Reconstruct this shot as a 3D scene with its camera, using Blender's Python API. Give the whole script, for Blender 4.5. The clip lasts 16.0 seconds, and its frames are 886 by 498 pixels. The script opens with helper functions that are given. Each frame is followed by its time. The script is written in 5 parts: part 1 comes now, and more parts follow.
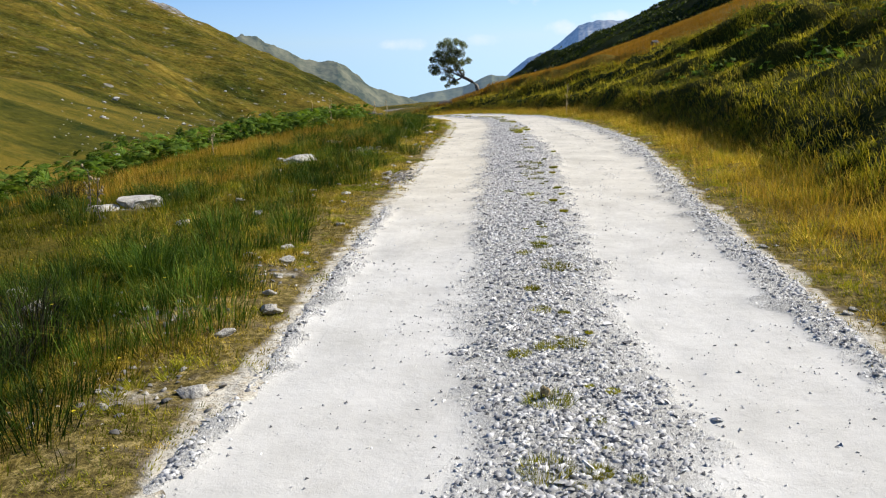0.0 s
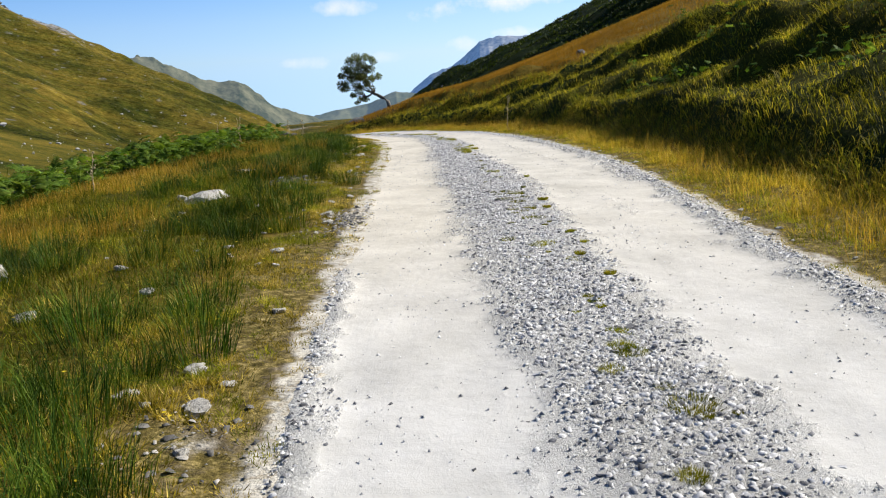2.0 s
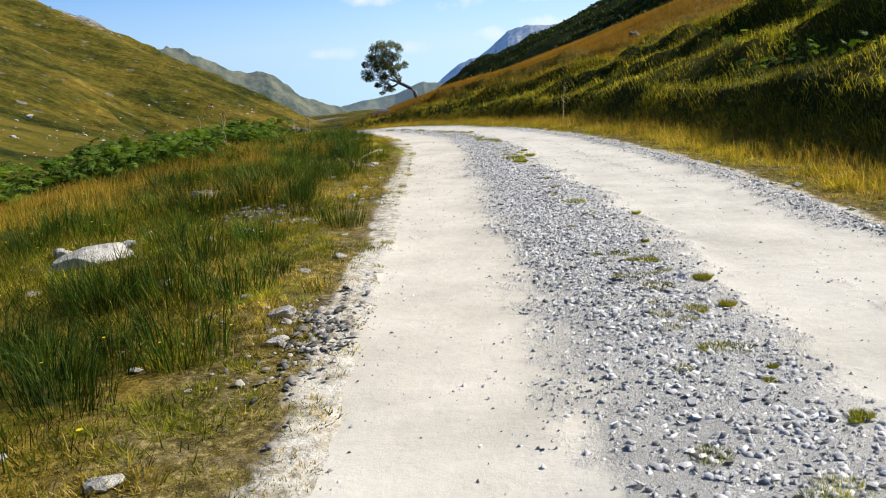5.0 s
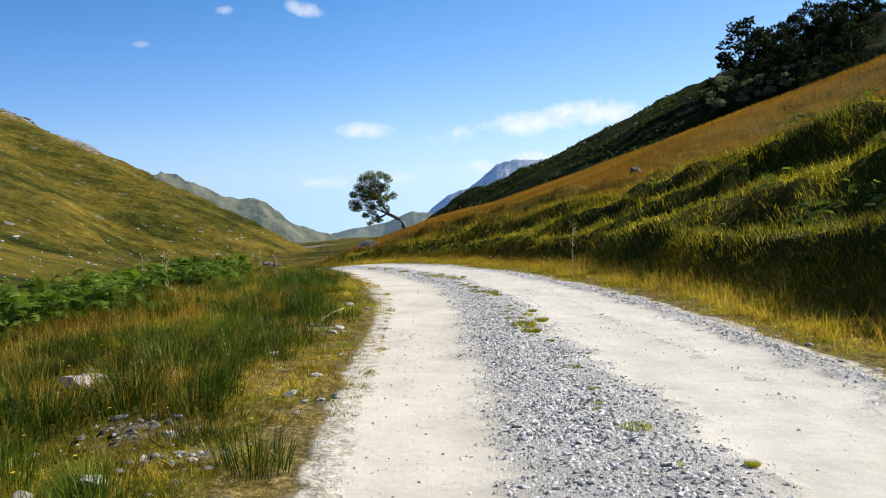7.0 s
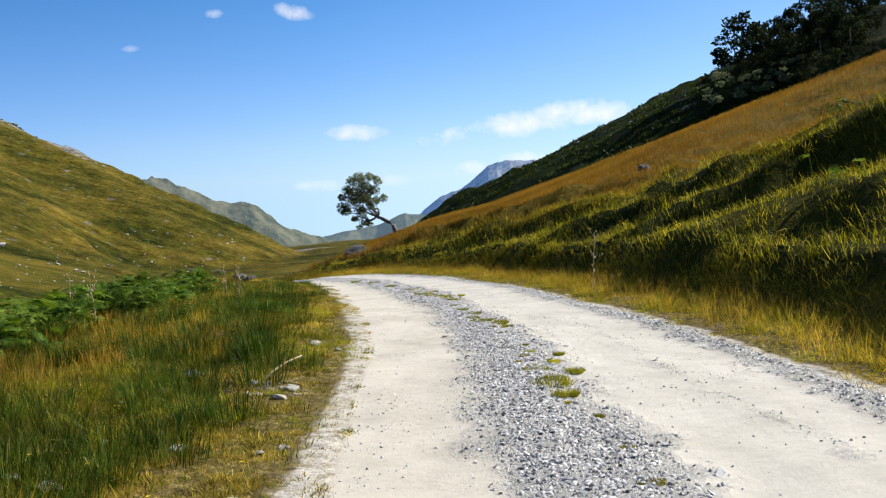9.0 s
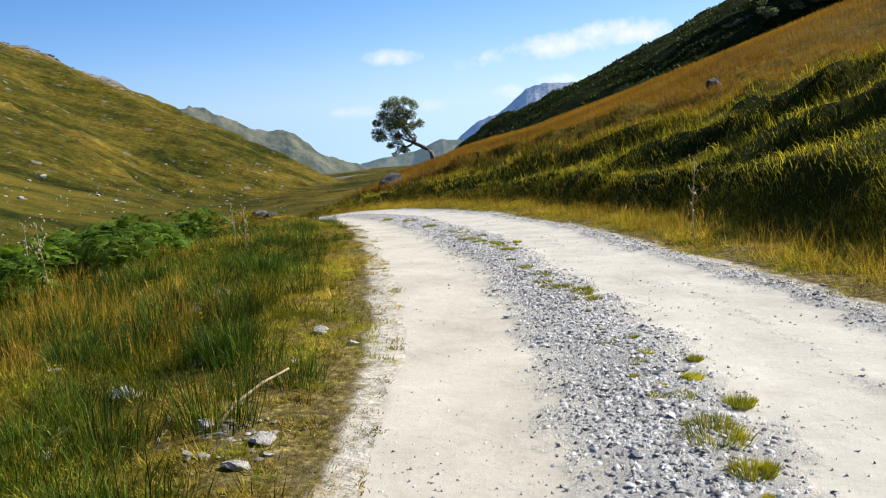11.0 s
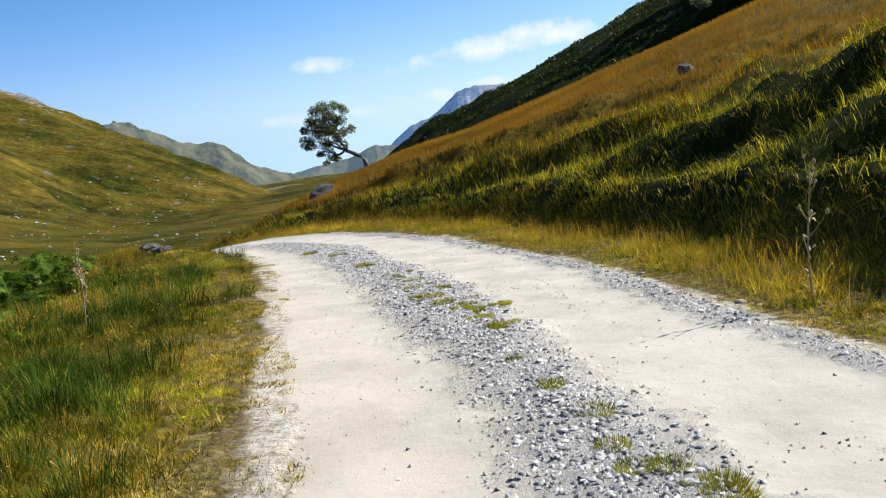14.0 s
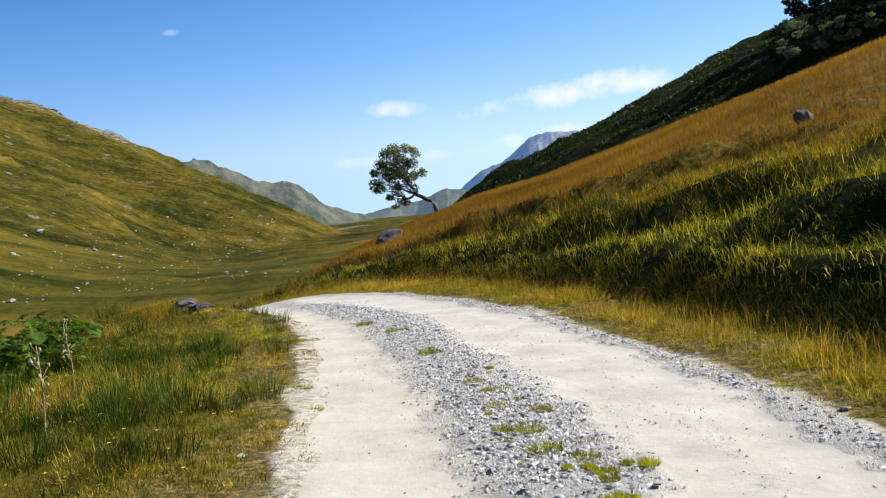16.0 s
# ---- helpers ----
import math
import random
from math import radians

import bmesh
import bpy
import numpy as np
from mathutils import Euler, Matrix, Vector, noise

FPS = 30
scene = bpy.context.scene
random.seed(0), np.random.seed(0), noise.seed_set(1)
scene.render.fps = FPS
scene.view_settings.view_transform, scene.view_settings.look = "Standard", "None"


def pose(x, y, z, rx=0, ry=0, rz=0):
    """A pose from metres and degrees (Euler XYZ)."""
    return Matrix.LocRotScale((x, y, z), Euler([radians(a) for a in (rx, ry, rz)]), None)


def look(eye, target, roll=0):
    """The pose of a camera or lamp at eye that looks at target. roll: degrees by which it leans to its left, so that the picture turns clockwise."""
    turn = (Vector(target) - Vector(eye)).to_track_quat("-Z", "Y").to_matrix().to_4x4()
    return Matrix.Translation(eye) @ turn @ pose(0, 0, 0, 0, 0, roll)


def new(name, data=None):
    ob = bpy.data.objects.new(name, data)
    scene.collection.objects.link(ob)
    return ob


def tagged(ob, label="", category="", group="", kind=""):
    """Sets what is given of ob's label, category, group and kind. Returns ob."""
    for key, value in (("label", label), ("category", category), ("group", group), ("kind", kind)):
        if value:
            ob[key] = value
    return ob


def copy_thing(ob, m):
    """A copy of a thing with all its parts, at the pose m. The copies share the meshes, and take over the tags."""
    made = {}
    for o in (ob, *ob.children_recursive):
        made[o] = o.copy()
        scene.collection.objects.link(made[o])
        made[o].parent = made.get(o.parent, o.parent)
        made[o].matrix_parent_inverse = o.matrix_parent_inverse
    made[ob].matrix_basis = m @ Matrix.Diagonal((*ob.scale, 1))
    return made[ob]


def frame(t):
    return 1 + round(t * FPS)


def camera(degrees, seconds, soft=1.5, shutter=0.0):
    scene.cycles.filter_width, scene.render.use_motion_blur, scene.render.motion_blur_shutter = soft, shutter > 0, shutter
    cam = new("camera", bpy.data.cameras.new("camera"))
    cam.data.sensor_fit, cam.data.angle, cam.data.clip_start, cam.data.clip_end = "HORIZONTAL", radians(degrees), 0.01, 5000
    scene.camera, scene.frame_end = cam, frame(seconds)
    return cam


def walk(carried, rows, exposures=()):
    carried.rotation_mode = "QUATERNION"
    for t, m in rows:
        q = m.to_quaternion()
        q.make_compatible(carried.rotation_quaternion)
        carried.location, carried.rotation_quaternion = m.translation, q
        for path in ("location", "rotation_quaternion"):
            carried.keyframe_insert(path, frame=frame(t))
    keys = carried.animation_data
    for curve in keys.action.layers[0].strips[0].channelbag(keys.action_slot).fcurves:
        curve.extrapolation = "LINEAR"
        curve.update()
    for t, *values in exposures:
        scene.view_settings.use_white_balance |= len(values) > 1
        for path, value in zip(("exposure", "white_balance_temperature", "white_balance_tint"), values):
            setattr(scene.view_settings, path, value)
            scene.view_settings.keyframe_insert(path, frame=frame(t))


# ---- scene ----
cam = camera(54.2, 16.0, soft=1.1)
METRES, EYE, TILT, LEAN, TURN = 25.0, 1.5, 0.0, 0.0, 10.4
ROWS = [
    (0.0, 0.0, 0.0, 0.0, -0.44, -11.97, 2.06),
    (0.5, -0.0042, 0.0343, -0.002, -1.95, -11.97, 2.76),
    (1.0, -0.0107, 0.0679, -0.0026, -3.94, -11.78, 3.21),
    (1.5, -0.0157, 0.1002, -0.0043, -7.02, -11.35, 2.58),
    (2.0, -0.0225, 0.1334, -0.0049, -6.7, -11.18, 3.14),
    (2.5, -0.025, 0.1676, -0.0063, -5.45, -12.03, 3.72),
    (3.0, -0.0243, 0.2026, -0.0075, -4.16, -13.34, 3.91),
    (5.5, -0.0061, 0.3709, -0.0104, -5.07, -10.13, 3.13),
    (6.0, -0.004, 0.4049, -0.0089, -4.92, -5.57, 2.57),
    (6.5, 0.0005, 0.4375, -0.0062, -5.19, -3.62, 2.36),
    (7.0, 0.0029, 0.4658, -0.0064, -5.59, -3.26, 2.13),
    (7.5, 0.0067, 0.4966, -0.005, -5.75, -3.04, 2.62),
    (8.0, 0.0093, 0.5245, -0.0053, -6.12, -3.05, 2.53),
    (10.5, 0.0195, 0.6765, -0.0043, -5.16, -5.1, 4.1),
    (11.0, 0.0203, 0.7063, -0.0063, -3.66, -7.95, 3.71),
    (11.5, 0.0223, 0.7376, -0.0065, -4.11, -7.77, 2.02),
    (12.0, 0.0219, 0.7676, -0.0067, -6.83, -6.67, 2.92),
    (12.5, 0.0239, 0.7983, -0.0075, -7.1, -6.72, 3.88),
    (13.0, 0.0262, 0.8293, -0.0089, -7.2, -6.91, 3.77),
    (13.5, 0.0297, 0.8594, -0.0085, -7.86, -7.61, 5.04),
    (14.0, 0.0308, 0.8859, -0.0087, -8.08, -8.01, 5.84),
    (14.5, 0.0341, 0.9143, -0.0082, -7.83, -7.83, 5.86),
    (15.0, 0.0362, 0.9417, -0.0087, -7.54, -8.23, 4.8),
    (15.5, 0.0376, 0.9682, -0.0073, -4.53, -6.37, 4.39),
    (16.0, 0.0364, 0.9935, -0.006, -3.41, -4.69, 4.36),
]
walk(cam, [(t, pose(0, 0, EYE, TILT, LEAN, TURN) @ pose(METRES * x, METRES * y, METRES * z, 90 + pitch, roll, yaw)) for t, x, y, z, yaw, pitch, roll in ROWS],
     exposures=[(0.0, 0.55), (3.0, 0.55), (5.3, 0.57), (7.0, 0.57), (16.0, 0.57)])

# ---- light ----
SUN_AZ, SUN_EL = 66.0, 37.0
sun_way = Vector((math.sin(radians(SUN_AZ)) * math.cos(radians(SUN_EL)), math.cos(radians(SUN_AZ)) * math.cos(radians(SUN_EL)), math.sin(radians(SUN_EL))))
sun = new("sun", bpy.data.lights.new("sun", "SUN"))
sun.data.energy, sun.data.angle, sun.data.color = 5.0, radians(0.53), (1.0, 0.94, 0.84)
sun.matrix_world = look(sun_way * 200, (0, 0, 0))


# clouds of the summer sky: azimuth, elevation, half width and half height in degrees, strength, slant
CLOUDS = [(1.3, 4.9, 5.6, 0.95, 1.0, 0.13), (6.0, 5.2, 2.6, 0.7, 0.9, 0.1), (-9.8, 4.7, 2.2, 0.55, 0.75, -0.02), (-12.5, 1.4, 1.9, 0.5, 0.6, -0.02),
          (-2.3, 2.1, 1.3, 0.55, 0.75, 0.0), (1.5, 2.6, 1.9, 0.4, 0.7, 0.0), (-13.3, 12.4, 1.2, 0.5, 0.7, -0.2), (-18.3, 12.3, 0.6, 0.3, 0.5, 0.0),
          (-23.4, 10.2, 0.6, 0.25, 0.45, 0.0), (-7.4, 1.5, 1.5, 0.4, 0.35, 0.0)]


class Nodes:
    """Short hand for building a node tree."""

    def __init__(self, tree):
        self.tree = tree
        tree.nodes.clear()

    def add(self, kind, inputs=(), **props):
        n = self.tree.nodes.new(kind)
        for k, v in props.items():
            setattr(n, k, v)
        for k, v in (inputs.items() if isinstance(inputs, dict) else enumerate(inputs)):
            if v is None:
                continue
            if isinstance(v, bpy.types.NodeSocket):
                self.tree.links.new(v, n.inputs[k])
            else:
                n.inputs[k].default_value = v
        return n

    def math(self, op, a, b=None, c=None, clamp=False):
        return self.add("ShaderNodeMath", (a, b, c), operation=op, use_clamp=clamp).outputs[0]

    def mix(self, fac, a, b, blend="MIX"):
        n = self.add("ShaderNodeMix", {0: fac, 6: a, 7: b}, data_type="RGBA", blend_type=blend)
        return n.outputs[2]

    def ramp(self, fac, stops):
        n = self.add("ShaderNodeValToRGB", (fac,))
        r = n.color_ramp
        while len(r.elements) < len(stops):
            r.elements.new(0.5)
        for e, (p, c) in zip(r.elements, stops):
            e.position = p
            e.color = (c, c, c, 1) if isinstance(c, (int, float)) else (*c, 1)
        return n.outputs[0]

    def noise(self, vec, scale, detail=4.0, rough=0.55, out=0):
        n = self.add("ShaderNodeTexNoise", {"Scale": scale, "Detail": detail, "Roughness": rough})
        if vec is not None:
            self.tree.links.new(vec, n.inputs["Vector"])
        return n.outputs[out]

    def voronoi(self, vec, scale, out=0, feature="F1"):
        n = self.add("ShaderNodeTexVoronoi", {"Scale": scale}, feature=feature)
        if vec is not None:
            self.tree.links.new(vec, n.inputs["Vector"])
        return n.outputs[out]


world = bpy.data.worlds.new("sky")
scene.world = world
world.use_nodes = True
W = Nodes(world.node_tree)
sky = W.add("ShaderNodeTexSky", sky_type="NISHITA", sun_disc=False, sun_elevation=radians(SUN_EL), sun_rotation=radians(SUN_AZ), altitude=200.0, air_density=1.0, dust_density=0.15, ozone_density=3.0)
way = W.add("ShaderNodeTexCoord").outputs["Generated"]
sep = W.add("ShaderNodeSeparateXYZ", (way,))
over = W.add("ShaderNodeCombineXYZ", (sep.outputs[0], sep.outputs[1], W.math("MAXIMUM", sep.outputs[2], 0.03))).outputs[0]
W.tree.links.new(over, sky.inputs["Vector"])
az = W.math("MULTIPLY", W.math("ARCTAN2", sep.outputs[0], sep.outputs[1]), 57.29578)
el = W.math("MULTIPLY", W.math("ARCSINE", sep.outputs[2]), 57.29578)
wob = W.noise(way, 16.0, 8.0, 0.62)
wob2 = W.noise(way, 70.0, 6.0, 0.65)
cover = None
for a, e, hw_, hh_, st_, slant_ in CLOUDS:
    da = W.math("DIVIDE", W.math("SUBTRACT", az, a), hw_)
    de = W.math("DIVIDE", W.math("SUBTRACT", W.math("SUBTRACT", el, e), W.math("MULTIPLY", W.math("SUBTRACT", az, a), slant_)), hh_)
    d2 = W.math("ADD", W.math("MULTIPLY", da, da), W.math("MULTIPLY", de, de))
    m = W.math("SUBTRACT", 1.0, d2)
    m = W.math("ADD", m, W.math("MULTIPLY", W.math("SUBTRACT", wob, 0.5), 4.2))
    m = W.math("ADD", m, W.math("MULTIPLY", W.math("SUBTRACT", wob2, 0.5), 1.5))
    m = W.math("MULTIPLY", W.math("MULTIPLY", m, 0.62, clamp=True), st_)
    cover = m if cover is None else W.math("MAXIMUM", cover, m)
hue = W.ramp(W.math("DIVIDE", el, 50.0, clamp=True), [(0.0, (0.82, 1.06, 1.68)), (0.08, (0.90, 1.06, 1.46)), (0.30, (0.43, 0.88, 1.26)), (0.55, (0.50, 0.70, 0.92)), (1.0, (0.66, 0.72, 0.74))])
toward = W.math("MULTIPLY", W.math("DIVIDE", W.math("ADD", az, 12.0), 45.0, clamp=True), 0.8)
clear = W.mix(1.0, sky.outputs[0], W.mix(toward, hue, (0.96, 1.03, 1.26, 1)), "MULTIPLY")
# the sky is deepest away from the sun
clear = W.mix(1.0, clear, W.ramp(W.math("DIVIDE", W.math("ADD", az, 48.0), 40.0, clamp=True), [(0.0, (0.60, 0.70, 0.80)), (0.6, (0.85, 0.89, 0.93)), (1.0, (1.0, 1.0, 1.0))]), "MULTIPLY")
cloudy = W.mix(cover, clear, (8.4, 8.5, 8.8, 1))
back = W.add("ShaderNodeBackground", (cloudy, 0.083))
W.add("ShaderNodeOutputWorld", (back.outputs[0],))

# ---- the lie of the land ----
rng = np.random.default_rng(7)


def hash2(i, j, seed):
    h = (i.astype(np.int64) * 374761393 + j.astype(np.int64) * 668265263 + seed * 974634777) & 0xFFFFFFFF
    h = ((h ^ (h >> 13)) * 1274126177) & 0xFFFFFFFF
    return ((h ^ (h >> 16)) & 0xFFFF) / 65535.0


def vnoise(x, y, scale, seed=0):
    """Smooth value noise, 0 to 1."""
    x, y = np.asarray(x, float) / scale, np.asarray(y, float) / scale
    i, j = np.floor(x), np.floor(y)
    fx, fy = x - i, y - j
    fx, fy = fx * fx * (3 - 2 * fx), fy * fy * (3 - 2 * fy)
    a, b, c, d = hash2(i, j, seed), hash2(i + 1, j, seed), hash2(i, j + 1, seed), hash2(i + 1, j + 1, seed)
    return (a * (1 - fx) + b * fx) * (1 - fy) + (c * (1 - fx) + d * fx) * fy


def fbm(x, y, scale, seed=0, octaves=4):
    t, w, s = 0.0, 1.0, 0.0
    for k in range(octaves):
        t = t + w * vnoise(x, y, scale / 2 ** k, seed + 17 * k)
        s += w
        w *= 0.5
    return t / s


def step(a, b, v):
    t = np.clip((v - a) / (b - a), 0, 1)
    return t * t * (3 - 2 * t)


# centre line of the track: y, x, z, half width
LINE = np.array([(-40, 1.5, -0.3, 1.7), (-10, 0.9, -0.17, 1.7), (0, 0.1, -0.17, 1.7), (5, -0.2, -0.18, 1.75), (10, -0.7, -0.165, 1.85), (15, -1.04, -0.14, 1.95),
                 (18, -1.28, -0.15, 2.0), (21, -1.69, -0.16, 1.9), (24, -2.17, -0.17, 1.75), (26, -2.7, -0.18, 1.6), (28, -3.2, -0.23, 1.6),
                 (30, -3.6, -0.33, 1.7), (32, -4.1, -0.43, 1.65), (34, -4.75, -0.52, 1.6), (36, -5.4, -0.6, 1.5), (38, -6.35, -0.68, 1.35),
                 (40, -7.6, -0.78, 1.3), (42, -9.6, -1.0, 1.35), (44, -12.0, -1.5, 1.4), (46, -14.6, -2.2, 1.5), (48, -17.4, -3.2, 1.5), (54, -25, -6, 1.5), (60, -32, -9, 1.5)])
_y = np.concatenate([np.linspace(-40, 36, 305), np.linspace(36.1, 60, 240)])
_k = np.array([1, 4, 6, 4, 1]) / 16.0


def _smooth(v):
    for _ in range(8):
        p = np.pad(v, 2, mode="reflect", reflect_type="odd")
        v = np.convolve(p, _k, "valid")
    return v


CX, CZ, CH = (_smooth(np.interp(_y, LINE[:, 0], LINE[:, k])) for k in (1, 2, 3))
CY = _y
_seg = np.hypot(np.diff(CX), np.diff(CY))
CS = np.concatenate([[0], np.cumsum(_seg)])
TX, TY = np.gradient(CX, CS), np.gradient(CY, CS)


def track(x, y):
    """For points of the plan: signed distance from the centre line (right is positive), the index along it."""
    x, y = np.ravel(x), np.ravel(y)
    u, k = np.empty(len(x)), np.empty(len(x), int)
    lx, ly = CX[::2], CY[::2]
    for a in range(0, len(x), 20000):
        d = (x[a:a + 20000, None] - lx) ** 2 + (y[a:a + 20000, None] - ly) ** 2
        k[a:a + 20000] = d.argmin(1) * 2
    k = np.clip(k, 0, len(CX) - 1)
    dx, dy = x - CX[k], y - CY[k]
    side = dx * TY[k] - dy * TX[k]
    u = np.where(side >= 0, 1, -1) * np.maximum(np.abs(side), np.where(np.hypot(dx, dy) > 6, np.hypot(dx, dy), 0))
    return u, k


EYE16 = np.array((-3.59, 24.59, 1.35))


def crest(points):
    """A crest line in the world from azimuth, distance and elevation as seen from the end of the walk."""
    p = np.array(points, float)
    t = np.linspace(0, len(p) - 1, 24 * (len(p) - 1))
    a, d, e = (np.interp(t, np.arange(len(p)), p[:, k]) for k in range(3))
    a, e = np.radians(a), np.radians(e)
    return np.stack([EYE16[0] + d * np.sin(a), EYE16[1] + d * np.cos(a), EYE16[2] + d * np.tan(e)], 1)


def tent(x, y, line, slope, curve=0.0):
    """Height of a ridge with that crest line, falling away to both sides."""
    z = np.full(len(x), -1e4)
    for a in range(0, len(x), 20000):
        d2 = (x[a:a + 20000, None] - line[:, 0]) ** 2 + (y[a:a + 20000, None] - line[:, 1]) ** 2
        k = d2.argmin(1)
        d = np.sqrt(d2[np.arange(len(k)), k])
        z[a:a + 20000] = line[k, 2] - slope * d + curve * d * d
    return z


LEFT_HILL = crest([(-110, 520, 16), (-70, 540, 13), (-50, 560, 10.8), (-40, 600, 8.9), (-33.4, 620, 7.0), (-30.9, 640, 6.05), (-30.0, 645, 5.35), (-28.1, 660, 4.6), (-26.3, 680, 3.15),
                   (-24.3, 700, 2.15), (-21.0, 720, 0.3), (-18.7, 740, -1.3), (-16.6, 760, -2.45), (-14.4, 790, -3.6)])
DARK_HILL = crest([(-7, 250, -2.6), (-5, 240, -0.95), (-2.8, 232, 0.7), (-0.3, 226, 1.3), (1.9, 220, 1.85), (4.8, 210, 3.05), (7.0, 200, 4.25), (9.0, 190, 5.5), (11.2, 180, 6.55),
                   (14.2, 168, 7.65), (18, 152, 9.0), (22, 140, 10.1), (35, 120, 12.5), (60, 110, 16), (100, 110, 17), (150, 130, 15)])
VALLEY = radians(-12.5)


def smax(a, b, k):
    h = np.clip(0.5 + 0.5 * (a - b) / k, 0, 1)
    return b * (1 - h) + a * h + k * h * (1 - h)


SOFT_E = np.array([-5, 0, 0.8, 1.45, 2.5, 3.7, 5.0, 9.0, 13.0, 22.0, 35.0, 60, 200])
SOFT_Z = np.array([0, 0, 0.03, 0.10, 0.74, 1.25, 1.9, 3.8, 5.5, 8.7, 12.2, 15.0, 15.0])
BANK_E = np.array([-5, 0, 0.8, 1.5, 2.0, 3.5, 5.0, 9.0, 13.0, 22.0, 35.0, 60, 200])
BANK_Z = np.array([0, 0, 0.03, 0.08, 0.85, 1.25, 1.9, 3.8, 5.5, 8.7, 12.2, 15.0, 15.0])


def terraces(x, y):
    """Tussocky terracettes that climb the bank slantwise: a slow rise behind a steep grassy face."""
    q = (x * 0.41 + y * 0.91 + 4.2 * (fbm(x, y, 4.5, 31, 3) - 0.5)) / 4.0
    f = q - np.floor(q)
    saw = np.where(f < 0.3, step(0, 0.3, f), 1 - (f - 0.3) / 0.7)
    return (saw - 0.5) * (0.3 + 0.7 * vnoise(x, y, 4.0, 44))


def land(x, y, under_road=True):
    """Height of the ground."""
    shape = np.shape(x)
    x, y = np.ravel(np.asarray(x, float)), np.ravel(np.asarray(y, float))
    u, k = track(x, y)
    e = np.abs(u) - CH[k]
    zr = CZ[k]
    r = np.hypot(x - EYE16[0], y - EYE16[1])
    az_ = np.degrees(np.arctan2(x - EYE16[0], y - EYE16[1]))
    # right side: bank beside the track, open slope further off
    g = np.interp(y, [30, 42, 50, 60], [1.0, 0.62, 0.48, 0.42])
    steep = step(11, 17, y)
    bank = zr + (np.interp(e, BANK_E, BANK_Z) * steep + np.interp(e, SOFT_E, SOFT_Z) * (1 - steep)) * g + (terraces(x, y) * 1.08 * (0.6 + 0.4 * step(17, 27, y)) + (fbm(x, y, 1.3, 33, 2) - 0.5) * 0.9) * step(1.4, 4.0, e) * (1 - step(24, 40, e))
    slope = 1.79 + 0.333 * x + 0.0344 * (y - 70) + 0.0015 * np.clip(x, -60, 60) ** 2 - 0.05 * np.maximum(0, -14 - x) ** 1.5
    w = step(42, 60, y) * step(1.0, 7.0, e)
    right = bank * (1 - w) + slope * w
    reach = np.interp(az_, [-180, -30, -12, -7.3, 1, 9.4, 20, 40, 90, 180], [60, 66, 66, 68, 75, 66, 52, 44, 40, 40])
    over = np.maximum(0, r - reach)
    right = right - 0.02 * np.minimum(over, 14) ** 2 - 0.45 * np.maximum(0, over - 14)
    right = right - 0.6 * step(42, 64, r) * step(-6, 1, az_)
    right = right + (fbm(x, y, 9.0, 5) - 0.5) * 0.5 * step(2, 9, e)
    # left side: a level verge, then the fall to the burn
    drop = 0.05 * np.maximum(0, e - 2.5) + 0.10 * np.maximum(0, e - 4.5) + 0.22 * np.maximum(0, e - 8.0)
    hump = 0.35 * np.exp(-((x + 10.8) ** 2 + (y - 41.0) ** 2) / 5.0) + 0.6 * np.exp(-((x + 13.0) ** 2 + (y - 45.0) ** 2) / 8.0)
    left = zr + 0.02 * step(0, 0.6, e) - drop + hump + (fbm(x, y, 1.6, 3) - 0.45) * 0.22 * step(0.3, 1.5, e)
    z = np.where(u > 0, right, left)
    z = z + (fbm(x, y, 0.7, 8, 3) - 0.5) * 0.12 * step(0.1, 0.8, e)
    z = np.where(e < 0, zr - 0.07 * step(0.02, 0.35, -e), z)
    z = np.where((e >= 0) & (e < 0.5), zr + (z - zr) * step(0, 0.5, e), z)
    # the glen and its hills
    v = x * math.sin(VALLEY) + y * math.cos(VALLEY)
    p = x * math.cos(VALLEY) - y * math.sin(VALLEY)
    floor_ = -10.5 - 0.036 * np.maximum(0, v) + 0.0008 * np.clip(p + 60, -60, 60) ** 2 + 0.17 * np.minimum(np.maximum(0, -60 - p), 300) + 0.14 * np.minimum(np.maximum(0, -40 - p), 80) * (1 - step(240, 430, r)) + (fbm(x, y, 40, 61) - 0.5) * 5 + (fbm(x, y, 9, 63) - 0.5) * 1.2
    z = smax(z, floor_, 2.0)
    far = r > 75
    if far.any():
        xf, yf = x[far], y[far]
        rough = (fbm(xf, yf, 90, 71, 5) - 0.5)
        hl = tent(xf, yf, LEFT_HILL, 0.42) + (fbm(xf, yf, 34, 77, 3) - 0.5) * 4 + rough * 9 * step(40, 160, np.abs(xf + 60)) + (fbm(xf, yf, 16, 73, 3) - 0.5) * 3.5
        hd = tent(xf, yf, DARK_HILL, 0.48) + (fbm(xf, yf, 22, 75, 4) - 0.5) * 4.0 + (fbm(xf, yf, 6, 79, 3) - 0.5) * 2.4
        z[far] = smax(smax(z[far], hl, 5.0), hd, 1.5)
    return z.reshape(shape)


